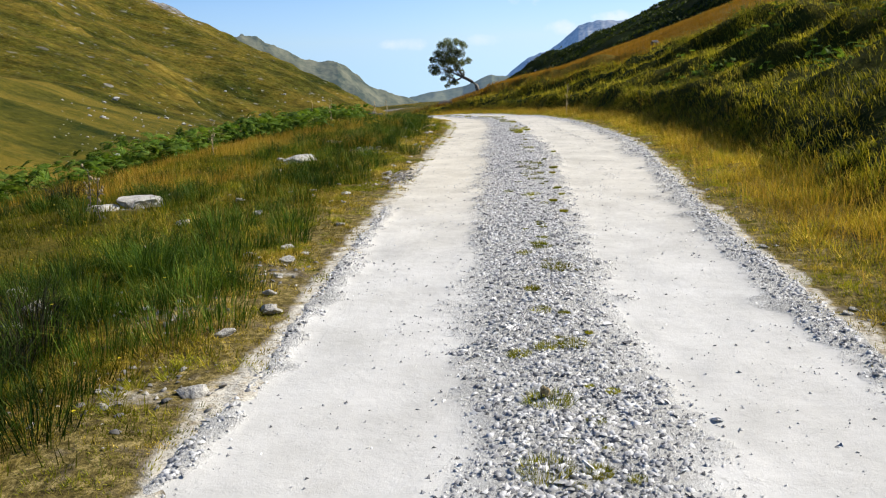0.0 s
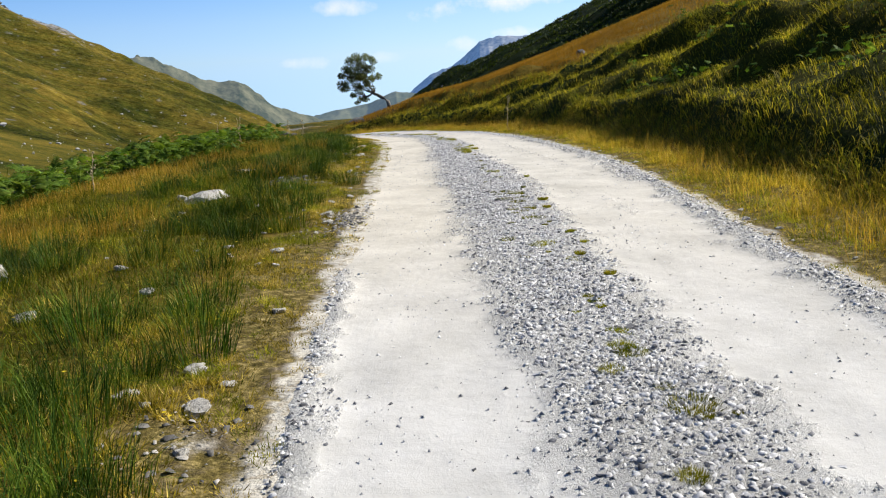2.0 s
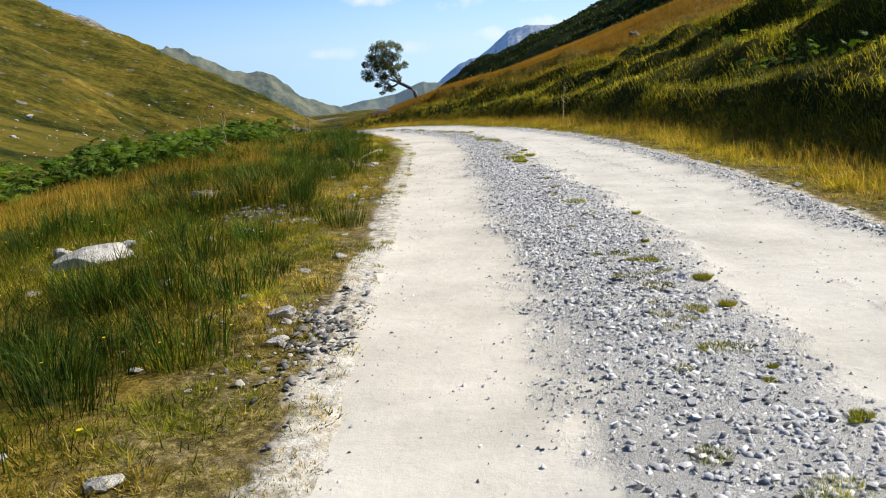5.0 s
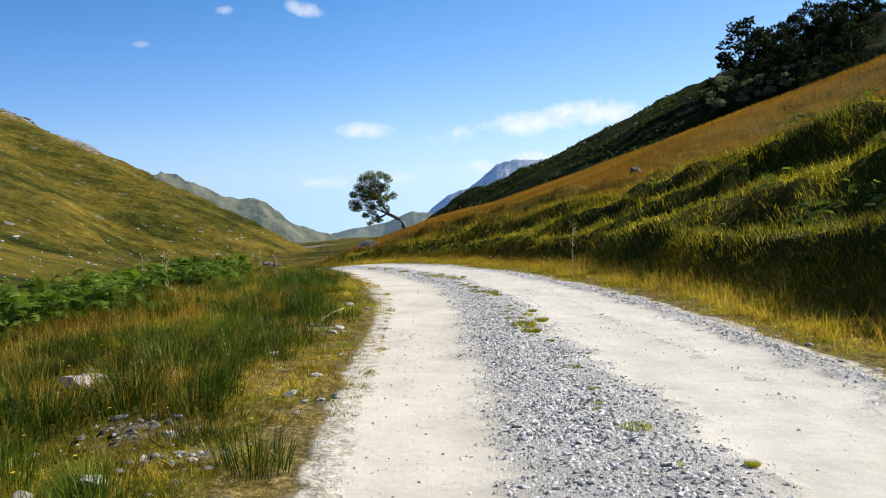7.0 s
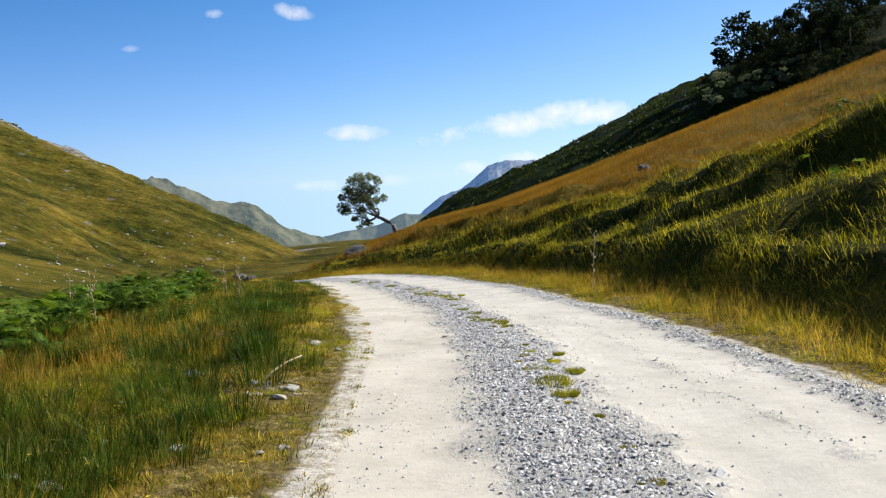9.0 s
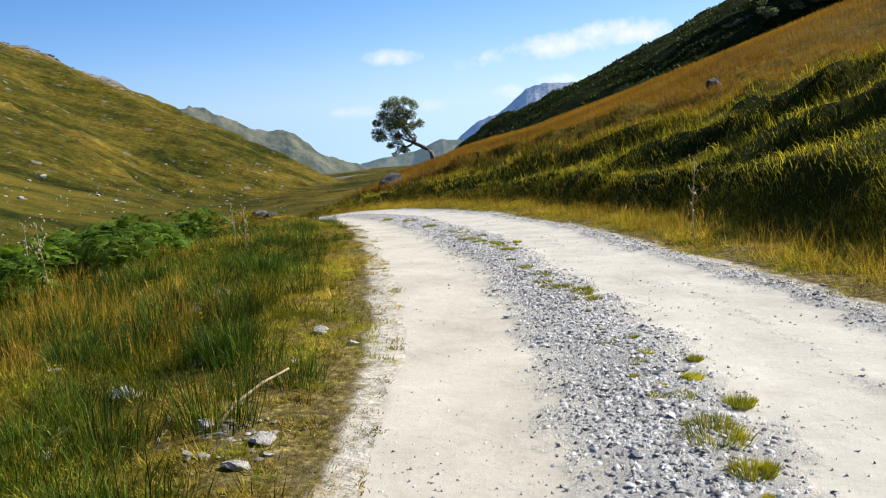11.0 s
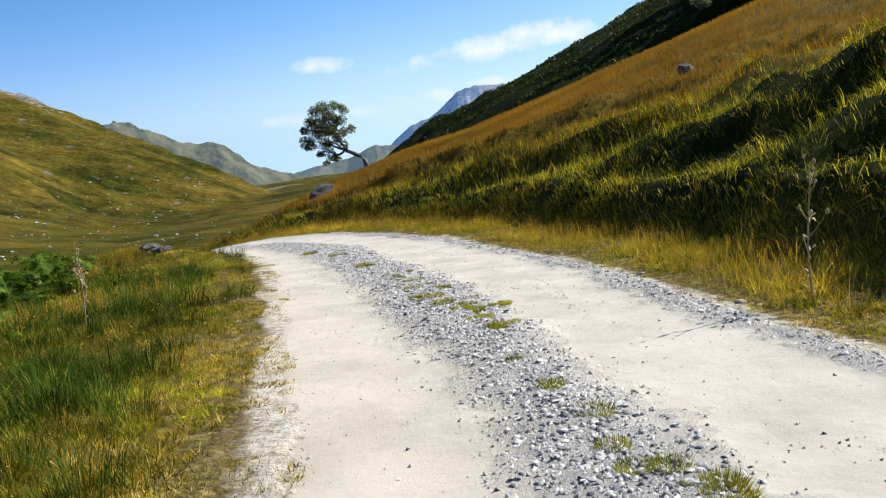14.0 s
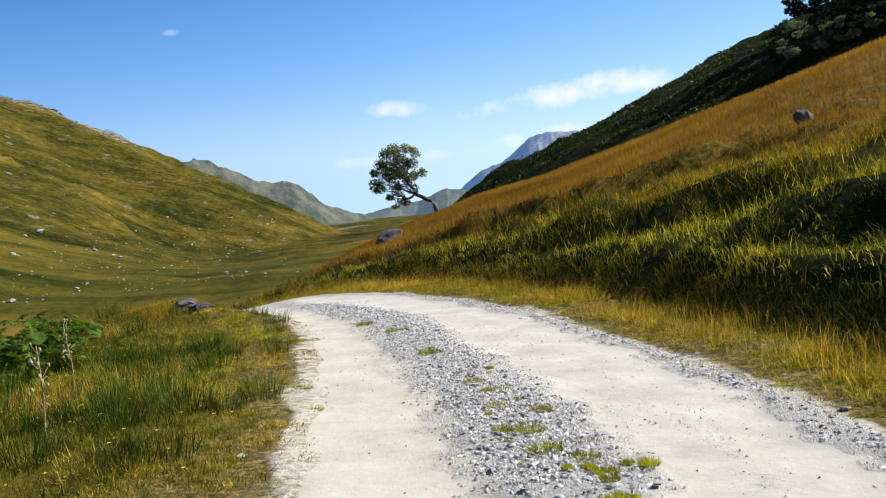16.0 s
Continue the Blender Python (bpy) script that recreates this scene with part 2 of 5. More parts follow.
def mesh_object(name, verts, faces, mats, smooth=True, uv=None, colour=None, index=None):
    """One mesh from arrays. faces: (n, 3) or (n, 4), or a list of such arrays."""
    groups = faces if isinstance(faces, list) else [faces]
    me = bpy.data.meshes.new(name)
    loops = np.concatenate([f.ravel() for f in groups]).astype(np.int32)
    sizes = np.concatenate([np.full(len(f), f.shape[1]) for f in groups]).astype(np.int32)
    me.vertices.add(len(verts))
    me.vertices.foreach_set("co", np.asarray(verts, np.float32).ravel())
    me.loops.add(len(loops))
    me.loops.foreach_set("vertex_index", loops)
    me.polygons.add(len(sizes))
    starts = np.concatenate([[0], np.cumsum(sizes)[:-1]]).astype(np.int32)
    me.polygons.foreach_set("loop_start", starts)
    me.polygons.foreach_set("loop_total", sizes)
    if smooth:
        me.polygons.foreach_set("use_smooth", np.ones(len(sizes), bool))
    for m in (mats if isinstance(mats, (list, tuple)) else [mats]):
        me.materials.append(m)
    if index is not None:
        me.polygons.foreach_set("material_index", np.asarray(index, np.int32))
    if uv is not None:
        layer = me.uv_layers.new(name="plan")
        layer.data.foreach_set("uv", np.asarray(uv, np.float32)[loops].ravel())
    if colour is not None:
        layer = me.color_attributes.new("cover", "FLOAT_COLOR", "POINT")
        layer.data.foreach_set("color", np.asarray(colour, np.float32).ravel())
    me.update(calc_edges=True)
    return new(name, me)


def grid_faces(rows, cols, wrap=False):
    i = np.arange(rows - 1)[:, None] * cols
    j = np.arange(cols if wrap else cols - 1)[None, :]
    j2 = (j + 1) % cols
    return np.stack([i + j, i + j2, i + cols + j2, i + cols + j], -1).reshape(-1, 4)


# ---- materials ----
def material(name):
    m = bpy.data.materials.new(name)
    m.use_nodes = True
    return m, Nodes(m.node_tree)


def finish(N, colour, rough=0.9, bump=None, strength=0.4, distance=0.02, translucent=None, specular=0.3):
    inputs = {"Base Color": colour, "Roughness": rough, "Specular IOR Level": specular}
    if bump is not None:
        inputs["Normal"] = N.add("ShaderNodeBump", {"Strength": strength, "Distance": distance, "Height": bump}).outputs[0]
    out = N.add("ShaderNodeBsdfPrincipled", inputs).outputs[0]
    if translucent is not None:
        share, tint = translucent
        t = N.add("ShaderNodeBsdfTranslucent", (tint,)).outputs[0]
        out = N.add("ShaderNodeMixShader", (share, out, t)).outputs[0]
    N.add("ShaderNodeOutputMaterial", (out,))


def blade_material(name, stops, share=0.4, patch=((0, 0.75), (1, 1.2)), scale=0.7, rough=0.6):
    """Grass: tone from blade to blade and from patch to patch."""
    m, N = material(name)
    geo = N.add("ShaderNodeNewGeometry")
    pos = geo.outputs["Position"]
    n = N.noise(pos, scale, 3.0)
    f = N.math("ADD", N.math("MULTIPLY", geo.outputs["Random Per Island"], 0.6), N.math("MULTIPLY", N.math("SUBTRACT", n, 0.40), 0.9))
    f = N.math("ADD", f, N.math("MULTIPLY", N.math("SUBTRACT", N.noise(pos, scale * 10, 3.0), 0.42), 1.1), clamp=True)
    col = N.ramp(f, stops)
    tone = N.ramp(N.noise(pos, scale * 5, 4.0, 0.65), patch)
    col = N.mix(1.0, col, tone, "MULTIPLY")
    col = N.mix(1.0, col, N.ramp(N.noise(pos, scale * 0.6, 3.0), [(0.34, 0.62), (0.66, 1.4)]), "MULTIPLY")
    finish(N, col, rough, translucent=(share, N.mix(1.0, col, (1.25, 1.2, 0.7, 1), "MULTIPLY")), specular=0.08)
    return m


GREEN = blade_material("verge_grass", [(0.0, (0.024, 0.044, 0.003)), (0.35, (0.068, 0.096, 0.005)), (0.60, (0.165, 0.160, 0.009)), (0.85, (0.34, 0.25, 0.025)), (1.0, (0.48, 0.35, 0.08))], patch=((0.36, 0.5), (0.62, 1.35)), share=0.32)
RUSH = blade_material("rush", [(0.0, (0.012, 0.032, 0.004)), (0.45, (0.040, 0.082, 0.008)), (0.78, (0.105, 0.150, 0.014)), (0.93, (0.26, 0.235, 0.05)), (1.0, (0.46, 0.37, 0.12))], share=0.28, patch=((0.36, 0.5), (0.62, 1.3)))
STRAW = blade_material("straw_grass", [(0.0, (0.10, 0.12, 0.009)), (0.25, (0.27, 0.24, 0.018)), (0.6, (0.52, 0.39, 0.04)), (0.85, (0.62, 0.46, 0.08)), (1.0, (0.74, 0.60, 0.24))], share=0.42, patch=((0.36, 0.45), (0.62, 1.25)), scale=1.1)
BANK = blade_material("bank_grass", [(0.0, (0.030, 0.048, 0.004)), (0.3, (0.112, 0.124, 0.009)), (0.6, (0.31, 0.285, 0.018)), (0.85, (0.49, 0.39, 0.04)), (1.0, (0.60, 0.46, 0.10))], share=0.46, patch=((0.36, 0.4), (0.62, 1.3)))
RUST = blade_material("rust_grass", [(0.0, (0.16, 0.098, 0.010)), (0.4, (0.23, 0.125, 0.013)), (0.8, (0.30, 0.155, 0.018)), (1.0, (0.34, 0.21, 0.035))], share=0.4, scale=0.12)
GINGER = blade_material("ginger_grass", [(0.0, (0.18, 0.12, 0.015)), (0.4, (0.38, 0.24, 0.03)), (0.8, (0.54, 0.34, 0.06)), (1.0, (0.66, 0.47, 0.14))], share=0.45)
FERN = blade_material("bracken", [(0.0, (0.022, 0.050, 0.006)), (0.5, (0.085, 0.155, 0.015)), (1.0, (0.29, 0.36, 0.06))], patch=((0, 0.5), (1, 1.3)), share=0.4)

# dark blades: heather on the verge, painted shade on the steep brow
HEATH_AND_SHADE = blade_material("heath_and_shade", [(0.0, (0.012, 0.014, 0.008)), (0.6, (0.03, 0.03, 0.014)), (1.0, (0.09, 0.07, 0.04))], share=0.15)


def ground_material():
    """Moorland: cover carries dryness (with some painted shade), stoniness and bare earth."""
    m, N = material("moorland")
    pos = N.add("ShaderNodeNewGeometry").outputs["Position"]
    cover_in = N.add("ShaderNodeVertexColor", layer_name="cover")
    att, thatch = cover_in.outputs[0], cover_in.outputs[1]
    s = N.add("ShaderNodeSeparateColor", (att,))
    dry, stone, bare = s.outputs[0], s.outputs[1], s.outputs[2]
    fine = N.noise(pos, 9.0, 5.0)
    mid = N.noise(pos, 0.6, 5.0, 0.6)
    plan = N.add("ShaderNodeUVMap", uv_map="plan").outputs[0]
    laid = N.add("ShaderNodeMapping", {"Vector": plan, "Scale": (1.0, 0.16, 1.0)}).outputs[0]
    big = N.math("ADD", N.math("MULTIPLY", N.noise(laid, 0.04, 5.0, 0.6), 0.5), N.math("MULTIPLY", N.noise(pos, 0.025, 7.0, 0.68), 0.5))
    f = N.math("ADD", dry, N.math("MULTIPLY", N.math("SUBTRACT", big, 0.5), 2.6))
    f = N.math("ADD", f, N.math("MULTIPLY", N.math("SUBTRACT", mid, 0.5), 0.7))
    f = N.math("ADD", f, N.math("MULTIPLY", N.math("SUBTRACT", fine, 0.5), 0.35), clamp=True)
    grass = N.ramp(f, [(0.0, (0.013, 0.022, 0.003)), (0.3, (0.066, 0.062, 0.008)), (0.55, (0.132, 0.098, 0.014)), (0.8, (0.20, 0.138, 0.026)), (1.0, (0.26, 0.19, 0.06))])
    earth = N.ramp(N.noise(pos, 14.0, 6.0, 0.7), [(0.3, (0.05, 0.038, 0.022)), (0.52, (0.14, 0.11, 0.065)), (0.75, (0.32, 0.27, 0.20))])
    dusty = N.ramp(N.noise(pos, 11.0, 6.0, 0.7), [(0.34, (0.27, 0.225, 0.15)), (0.5, (0.48, 0.445, 0.37)), (0.7, (0.58, 0.555, 0.49))])
    earth = N.mix(N.ramp(N.math("ADD", bare, N.math("MULTIPLY", N.math("SUBTRACT", mid, 0.5), 0.3)), [(0.46, 0.0), (0.58, 1.0)]), earth, dusty)
    rock = N.ramp(N.noise(pos, 0.3, 8.0, 0.7), [(0.3, (0.10, 0.10, 0.09)), (0.7, (0.30, 0.29, 0.27))])
    litter = N.ramp(N.noise(pos, 26.0, 6.0, 0.75), [(0.32, 0.35), (0.5, 0.95), (0.68, 1.6)])
    grass = N.mix(N.math("SUBTRACT", 1.0, N.ramp(stone, [(0.15, 0.0), (0.3, 1.0)])), grass, N.mix(1.0, grass, litter, "MULTIPLY"))
    old = N.ramp(N.noise(pos, 13.0, 7.0, 0.8), [(0.34, (0.028, 0.022, 0.010)), (0.5, (0.12, 0.095, 0.030)), (0.66, (0.40, 0.31, 0.13))])
    grass = N.mix(N.ramp(N.math("ADD", thatch, N.math("MULTIPLY", N.math("SUBTRACT", mid, 0.5), 0.8)), [(0.35, 0.0), (0.7, 0.9)]), grass, old)
    edge = N.math("ADD", bare, N.math("MULTIPLY", N.math("SUBTRACT", N.noise(pos, 5.0, 8.0, 0.72), 0.5), 1.5))
    col = N.mix(N.ramp(edge, [(0.40, 0.0), (0.62, 1.0)]), grass, earth)
    crag = N.math("ADD", stone, N.math("MULTIPLY", N.math("SUBTRACT", N.noise(pos, 0.22, 7.0, 0.75), 0.5), 1.3))
    col = N.mix(N.ramp(crag, [(0.60, 0.0), (0.68, 1.0)]), col, rock)
    far_ = N.ramp(stone, [(0.15, 0.0), (0.3, 1.0)])
    cell = N.voronoi(pos, 0.11)
    which = N.add("ShaderNodeSeparateColor", (N.voronoi(pos, 0.11, 1),)).outputs[0]
    dot = N.math("MULTIPLY", N.math("LESS_THAN", cell, N.math("MULTIPLY", which, 0.28)), N.ramp(N.noise(pos, 0.018, 5.0, 0.7), [(0.46, 0.0), (0.60, 1.0)]))
    col = N.mix(N.math("MULTIPLY", N.math("MULTIPLY", dot, far_), 0.8), col, rock)
    tussock = N.math("ADD", N.math("MULTIPLY", N.noise(laid, 0.3, 6.0, 0.7), 0.22), N.math("MULTIPLY", N.noise(pos, 0.14, 9.0, 0.8), 0.78))
    col = N.mix(far_, col, N.mix(1.0, col, N.ramp(tussock, [(0.36, 0.30), (0.46, 0.80), (0.54, 1.15), (0.64, 1.9)]), "MULTIPLY"))
    wide = N.add("ShaderNodeBump", {"Strength": N.math("MULTIPLY", far_, 0.8), "Distance": 5.0, "Height": N.math("ADD", N.math("ADD", N.noise(laid, 0.12, 7.0, 0.68), N.math("MULTIPLY", N.noise(pos, 0.09, 8.0, 0.72), 0.7)), N.math("MULTIPLY", dot, 0.25))}).outputs[0]
    bump = N.math("ADD", N.noise(pos, 5.0, 6.0, 0.65), N.math("MULTIPLY", N.noise(pos, 0.25, 5.0, 0.6), 6.0))
    fine_n = N.add("ShaderNodeBump", {"Strength": 0.6, "Distance": 0.12, "Height": bump, "Normal": wide}).outputs[0]
    N.add("ShaderNodeOutputMaterial", (N.add("ShaderNodeBsdfPrincipled", {"Base Color": col, "Roughness": 0.95, "Specular IOR Level": 0.04, "Normal": fine_n}).outputs[0],))
    return m


def road_material():
    """Pale crushed stone: packed wheel tracks, loose grey gravel between and beside them. The plan layer holds metres across and along."""
    m, N = material("crushed_stone")
    pos = N.add("ShaderNodeNewGeometry").outputs["Position"]
    att = N.add("ShaderNodeVertexColor", layer_name="cover").outputs[0]
    s = N.add("ShaderNodeSeparateColor", (att,))
    loose, tint = s.outputs[0], s.outputs[1]
    wob = N.math("MULTIPLY", N.math("SUBTRACT", N.noise(pos, 3.0, 5.0, 0.6), 0.5), 0.9)
    l = N.ramp(N.math("ADD", loose, wob), [(0.2, 0.0), (0.85, 1.0)])
    dust = N.ramp(N.noise(pos, 1.6, 6.0, 0.65), [(0.3, (0.45, 0.44, 0.405)), (0.5, (0.535, 0.525, 0.49)), (0.72, (0.61, 0.60, 0.565))])
    warm = N.mix(tint, dust, N.mix(1.0, dust, (1.05, 0.975, 0.83, 1), "MULTIPLY"))
    tilt = N.add("ShaderNodeMixRGB", (0.06, pos, N.noise(pos, 40.0, 2.0, 0.5, 1))).outputs[0]
    speck = N.ramp(N.add("ShaderNodeSeparateColor", (N.voronoi(tilt, 70.0, 1),)).outputs[0], [(0.0, (0.22, 0.217, 0.21)), (0.25, (0.45, 0.445, 0.43)), (0.7, (0.62, 0.61, 0.585)), (1.0, (0.76, 0.74, 0.70))])
    gap = N.voronoi(tilt, 70.0, 0, "DISTANCE_TO_EDGE")
    # small shadows between the stones painted as dark gaps
    gap_shade = N.ramp(gap, [(0.0, 0.22), (0.10, 0.95), (1.0, 1.0)])
    gravel = N.mix(1.0, speck, gap_shade, "MULTIPLY")
    spots = N.ramp(N.voronoi(pos, 21.0), [(0.0, 1.0), (0.08, 1.0), (0.12, 0.0)])
    pick = N.ramp(N.noise(pos, 7.0, 3.0), [(0.56, 0.0), (0.62, 1.0)])
    fines = N.mix(N.math("MULTIPLY", N.math("MULTIPLY", spots, pick), 0.75), warm, (0.22, 0.21, 0.20, 1))
    col = N.mix(l, fines, N.mix(0.82, N.mix(1.0, gravel, (0.95, 0.96, 0.98, 1), "MULTIPLY"), dust))
    h = N.math("ADD", N.math("MULTIPLY", N.noise(pos, 70.0, 6.0, 0.75), N.math("ADD", N.math("MULTIPLY", l, 0.9), 0.12)), N.math("MULTIPLY", N.noise(pos, 12.0, 4.0, 0.6), 0.3))
    h = N.math("ADD", h, N.math("MULTIPLY", N.math("MULTIPLY", N.ramp(gap, [(0.0, 0.0), (0.12, 1.0)]), l), 0.45))
    finish(N, col, 0.95, h, 0.8, 0.022, specular=0.2)
    return m


def rock_material(name, low, high, lichen=(0.34, 0.34, 0.30), scale=3.0):
    m, N = material(name)
    pos = N.add("ShaderNodeTexCoord").outputs["Object"]
    a = N.noise(pos, scale, 8.0, 0.68)
    col = N.ramp(a, [(0.28, low), (0.72, high)])
    spot = N.ramp(N.noise(pos, scale * 2.7, 5.0, 0.7), [(0.55, 0.0), (0.66, 0.8)])
    col = N.mix(spot, col, (*lichen, 1))
    crack = N.ramp(N.noise(pos, scale * 1.6, 7.0, 0.75), [(0.36, 0.45), (0.46, 1.0)])
    col = N.mix(1.0, col, crack, "MULTIPLY")
    finish(N, col, 0.9, N.math("ADD", a, N.noise(pos, scale * 9, 5.0)), 0.7, 0.03)
    return m


MOOR, ROAD = ground_material(), road_material()
STONE = rock_material("pale_stone", (0.30, 0.28, 0.24), (0.68, 0.65, 0.58), (0.56, 0.53, 0.46), scale=2.2)
# dimmer twin of the boulder rock, hillside shade put into its colour
DIM = rock_material("shaded_rock", (0.10, 0.10, 0.09), (0.30, 0.29, 0.27), (0.30, 0.30, 0.27), scale=1.5)
CRAG = rock_material("dark_rock", (0.035, 0.035, 0.032), (0.15, 0.145, 0.13), (0.24, 0.235, 0.21))
BOULDER = rock_material("grey_boulder", (0.24, 0.24, 0.22), (0.50, 0.49, 0.46), (0.42, 0.42, 0.38), scale=1.2)

# stony openings in the left verge: x, y, radius
BARE = [(-2.45, 4.0, 0.5), (-2.9, 5.4, 0.4), (-2.6, 6.7, 0.35), (-3.2, 13.0, 0.5), (-5.3, 15.0, 0.6), (-4.6, 16.9, 0.5), (-5.5, 18.3, 0.5), (-4.0, 16.3, 0.4), (-4.4, 21.5, 0.35), (-6.0, 10.3, 0.55)]

# ---- ground: one sheet, fine ahead and near, coarse behind and far ----
front = np.arange(-50, 46.01, 0.36)
rear = np.arange(50, 307, 4.0)
angles = np.radians(np.concatenate([front, rear]))
radii = np.concatenate([[0.4], 1.0 * 1.0175 ** np.arange(0, 492)])
gx = 0.3 + radii[:, None] * np.sin(angles)[None, :]
gy = -6.0 + radii[:, None] * np.cos(angles)[None, :]
gz = land(gx, gy)
gu, gk = track(gx, gy)
ge = np.abs(gu) - CH[gk]
fx, fy = gx.ravel(), gy.ravel()
fr = np.hypot(fx - EYE16[0], fy - EYE16[1])
dry = 0.46 + 0.3 * (fbm(fx, fy, 3.0, 91, 3) - 0.5)
near_slope = (gu > 0) & (fx > -28) & (fr < 100)
dry = np.where(near_slope & (fy > 34), 0.42 + 0.4 * step(36, 50, fy), dry)
dry = np.where(~near_slope & (fr > 60), 0.36, dry)
dry = np.where(ge < 1.2, 0.75, dry)
# ground of the steep brow darkened: its shade put into the cover
dry = np.where(near_slope & (fx < -6.5) & (ge > 1.6) & (ge < 8), 0.0, dry)
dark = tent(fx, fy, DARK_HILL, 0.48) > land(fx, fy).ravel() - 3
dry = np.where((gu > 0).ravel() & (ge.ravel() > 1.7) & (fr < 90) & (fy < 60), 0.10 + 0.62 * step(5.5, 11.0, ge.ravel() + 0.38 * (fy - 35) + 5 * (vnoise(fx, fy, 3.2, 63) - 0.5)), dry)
# dark hill: shade of its averted slope and dark heath both put in here
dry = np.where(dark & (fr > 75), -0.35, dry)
stone_ = np.zeros(len(fx))
lh = tent(fx, fy, LEFT_HILL, 1.0) - tent(fx, fy, LEFT_HILL, 0.0)
stone_ = np.where((fr > 300) & (fx < -40), 0.45 + 0.26 * np.clip(1 + lh / 45, 0, 1), stone_)
stone_ = np.where((fr > 45) & (fr <= 300) & (gu < 0).ravel() & (ge.ravel() > 12), 0.40, stone_)
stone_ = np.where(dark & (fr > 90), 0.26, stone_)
az_g = np.degrees(np.arctan2(fx - EYE16[0], fy - EYE16[1]))
spur = np.where((fr > 300) & (az_g > -29) & (az_g < -12), np.clip(1 + lh / 110, 0, 1), 0)
dry = dry + 0.36 * spur
stone_ = stone_ + 0.10 * spur
bare_ = np.where((gu < 0) & (ge < 3.5), 0.22 + 0.12 * (ge < 1.2), 0.0)
for bx_, by_, br_ in BARE:
    bare_ = np.maximum(bare_, 0.56 * np.exp(-((gx.ravel() - bx_) ** 2 + (gy.ravel() - by_) ** 2) / br_ ** 2))
bare_ = np.where((gu > 0) & (ge < 0.6), 0.33, bare_)
fray = fbm(gx, gy, 0.5, 27, 3).reshape(ge.shape) - 0.5
bare_ = np.maximum(bare_, np.where(gu < 0, 0.86 - 2.2 * np.maximum(0, ge + 0.25 * fray), (0.9 - 2.6 * np.maximum(0, ge + 0.25 * fray))) * (ge < 0.7))
thatch_ = np.where(gu > 0, 1 - step(0.8, 1.8, ge), 0.8 * (1 - step(0.5, 1.3, ge))) * (fr < 80)
cover_ = np.stack([dry, stone_, bare_, thatch_], 1)
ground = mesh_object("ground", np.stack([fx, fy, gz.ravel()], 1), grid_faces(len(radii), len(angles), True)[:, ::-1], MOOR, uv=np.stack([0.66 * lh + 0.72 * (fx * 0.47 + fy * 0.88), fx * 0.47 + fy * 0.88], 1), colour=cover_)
tagged(ground, "rough moorland ground of grass, peat and scattered rock", "ground", kind="structure")

# ---- the track ----
ws = np.linspace(-1.12, 1.12, 85)
st = np.concatenate([np.arange(CS[0], CS[340], 0.09), np.arange(CS[340], CS[-1], 0.3)])
sx, sy, sz, sh = (np.interp(st, CS, c) for c in (CX, CY, CZ, CH))
tx, ty = np.interp(st, CS, TX), np.interp(st, CS, TY)
ln = np.hypot(tx, ty)
tx, ty = tx / ln, ty / ln


STRIP_L = ([0, 3, 4.2, 5.9, 8, 12, 15, 18, 21, 23, 25, 27.5, 29.4, 32, 34, 37, 42], [-0.2, -0.49, -0.63, -0.86, -1.11, -1.6, -1.95, -2.29, -2.58, -2.79, -3.1, -3.65, -4.16, -4.86, -5.5, -6.6, -9.8])
STRIP_R = ([0, 3.2, 4.2, 5.4, 8, 13.7, 15.3, 18, 21, 23, 24.6, 27.2, 29.3, 31.5, 33, 37, 42], [0.6, 0.37, 0.29, 0.08, -0.15, -0.69, -0.83, -1.18, -1.73, -1.94, -2.23, -2.9, -3.24, -3.8, -4.3, -5.6, -9.2])


def looseness(w, yy, xx):
    """How loose the stone lies in the middle strip and at the sides."""
    n = (vnoise(xx, yy, 0.22, 12) - 0.5) * 0.20 + (vnoise(xx, yy, 0.9, 14) - 0.5) * 0.12 + (vnoise(xx, yy, 0.08, 16) - 0.5) * 0.14
    a, b = np.interp(yy, *STRIP_L), np.interp(yy, *STRIP_R)
    mid = step(a - 0.36, a + 0.42, xx + n) * (1 - step(b - 0.36, b + 0.40, xx + n))
    side = np.where(w > 0, step(0.74, 1.0, w + n * 0.7), 0.9 * step(0.86, 1.02, -w + n * 0.5) * step(0.25, 0.5, vnoise(xx, yy, 2.2, 15)) * (1 - 0.85 * step(13.5, 16, yy)))
    groove = 0.26 * np.exp(-((w - 0.6 + 0.16 * vnoise(xx, yy, 2.4, 19)) / 0.085) ** 2) * step(8, 14, yy) * step(0.25, 0.6, vnoise(xx, yy, 1.3, 18)) * (0.5 + vnoise(xx, yy, 0.2, 17))
    return mid, np.maximum(side, groove)


RW, RS = np.meshgrid(ws, np.arange(len(st)))
ragged = 1 + 0.07 * np.abs(RW) * (fbm(sy[RS] + 40 * (RW > 0), 0 * RW, 0.5, 24, 4) - 0.5)
rx = sx[RS] + RW * sh[RS] * ty[RS] * ragged
ry = sy[RS] - RW * sh[RS] * tx[RS] * ragged
mid_, side_ = looseness(RW, ry, rx)


def road_height(w, yy, xx, z0):
    m_, s_ = looseness(w, yy, xx)
    z = z0 + 0.022 * m_ - 0.012 * (1 - m_) * (1 - s_) + 0.015 * s_ * step(0.62, 0.8, np.abs(w))
    z = z + (vnoise(xx, yy, 0.35, 21) - 0.5) * 0.014 + (vnoise(xx, yy, 0.09, 22) - 0.5) * (0.004 + 0.016 * np.maximum(m_, s_))
    return z - 0.10 * step(0.98, 1.12, np.abs(w))


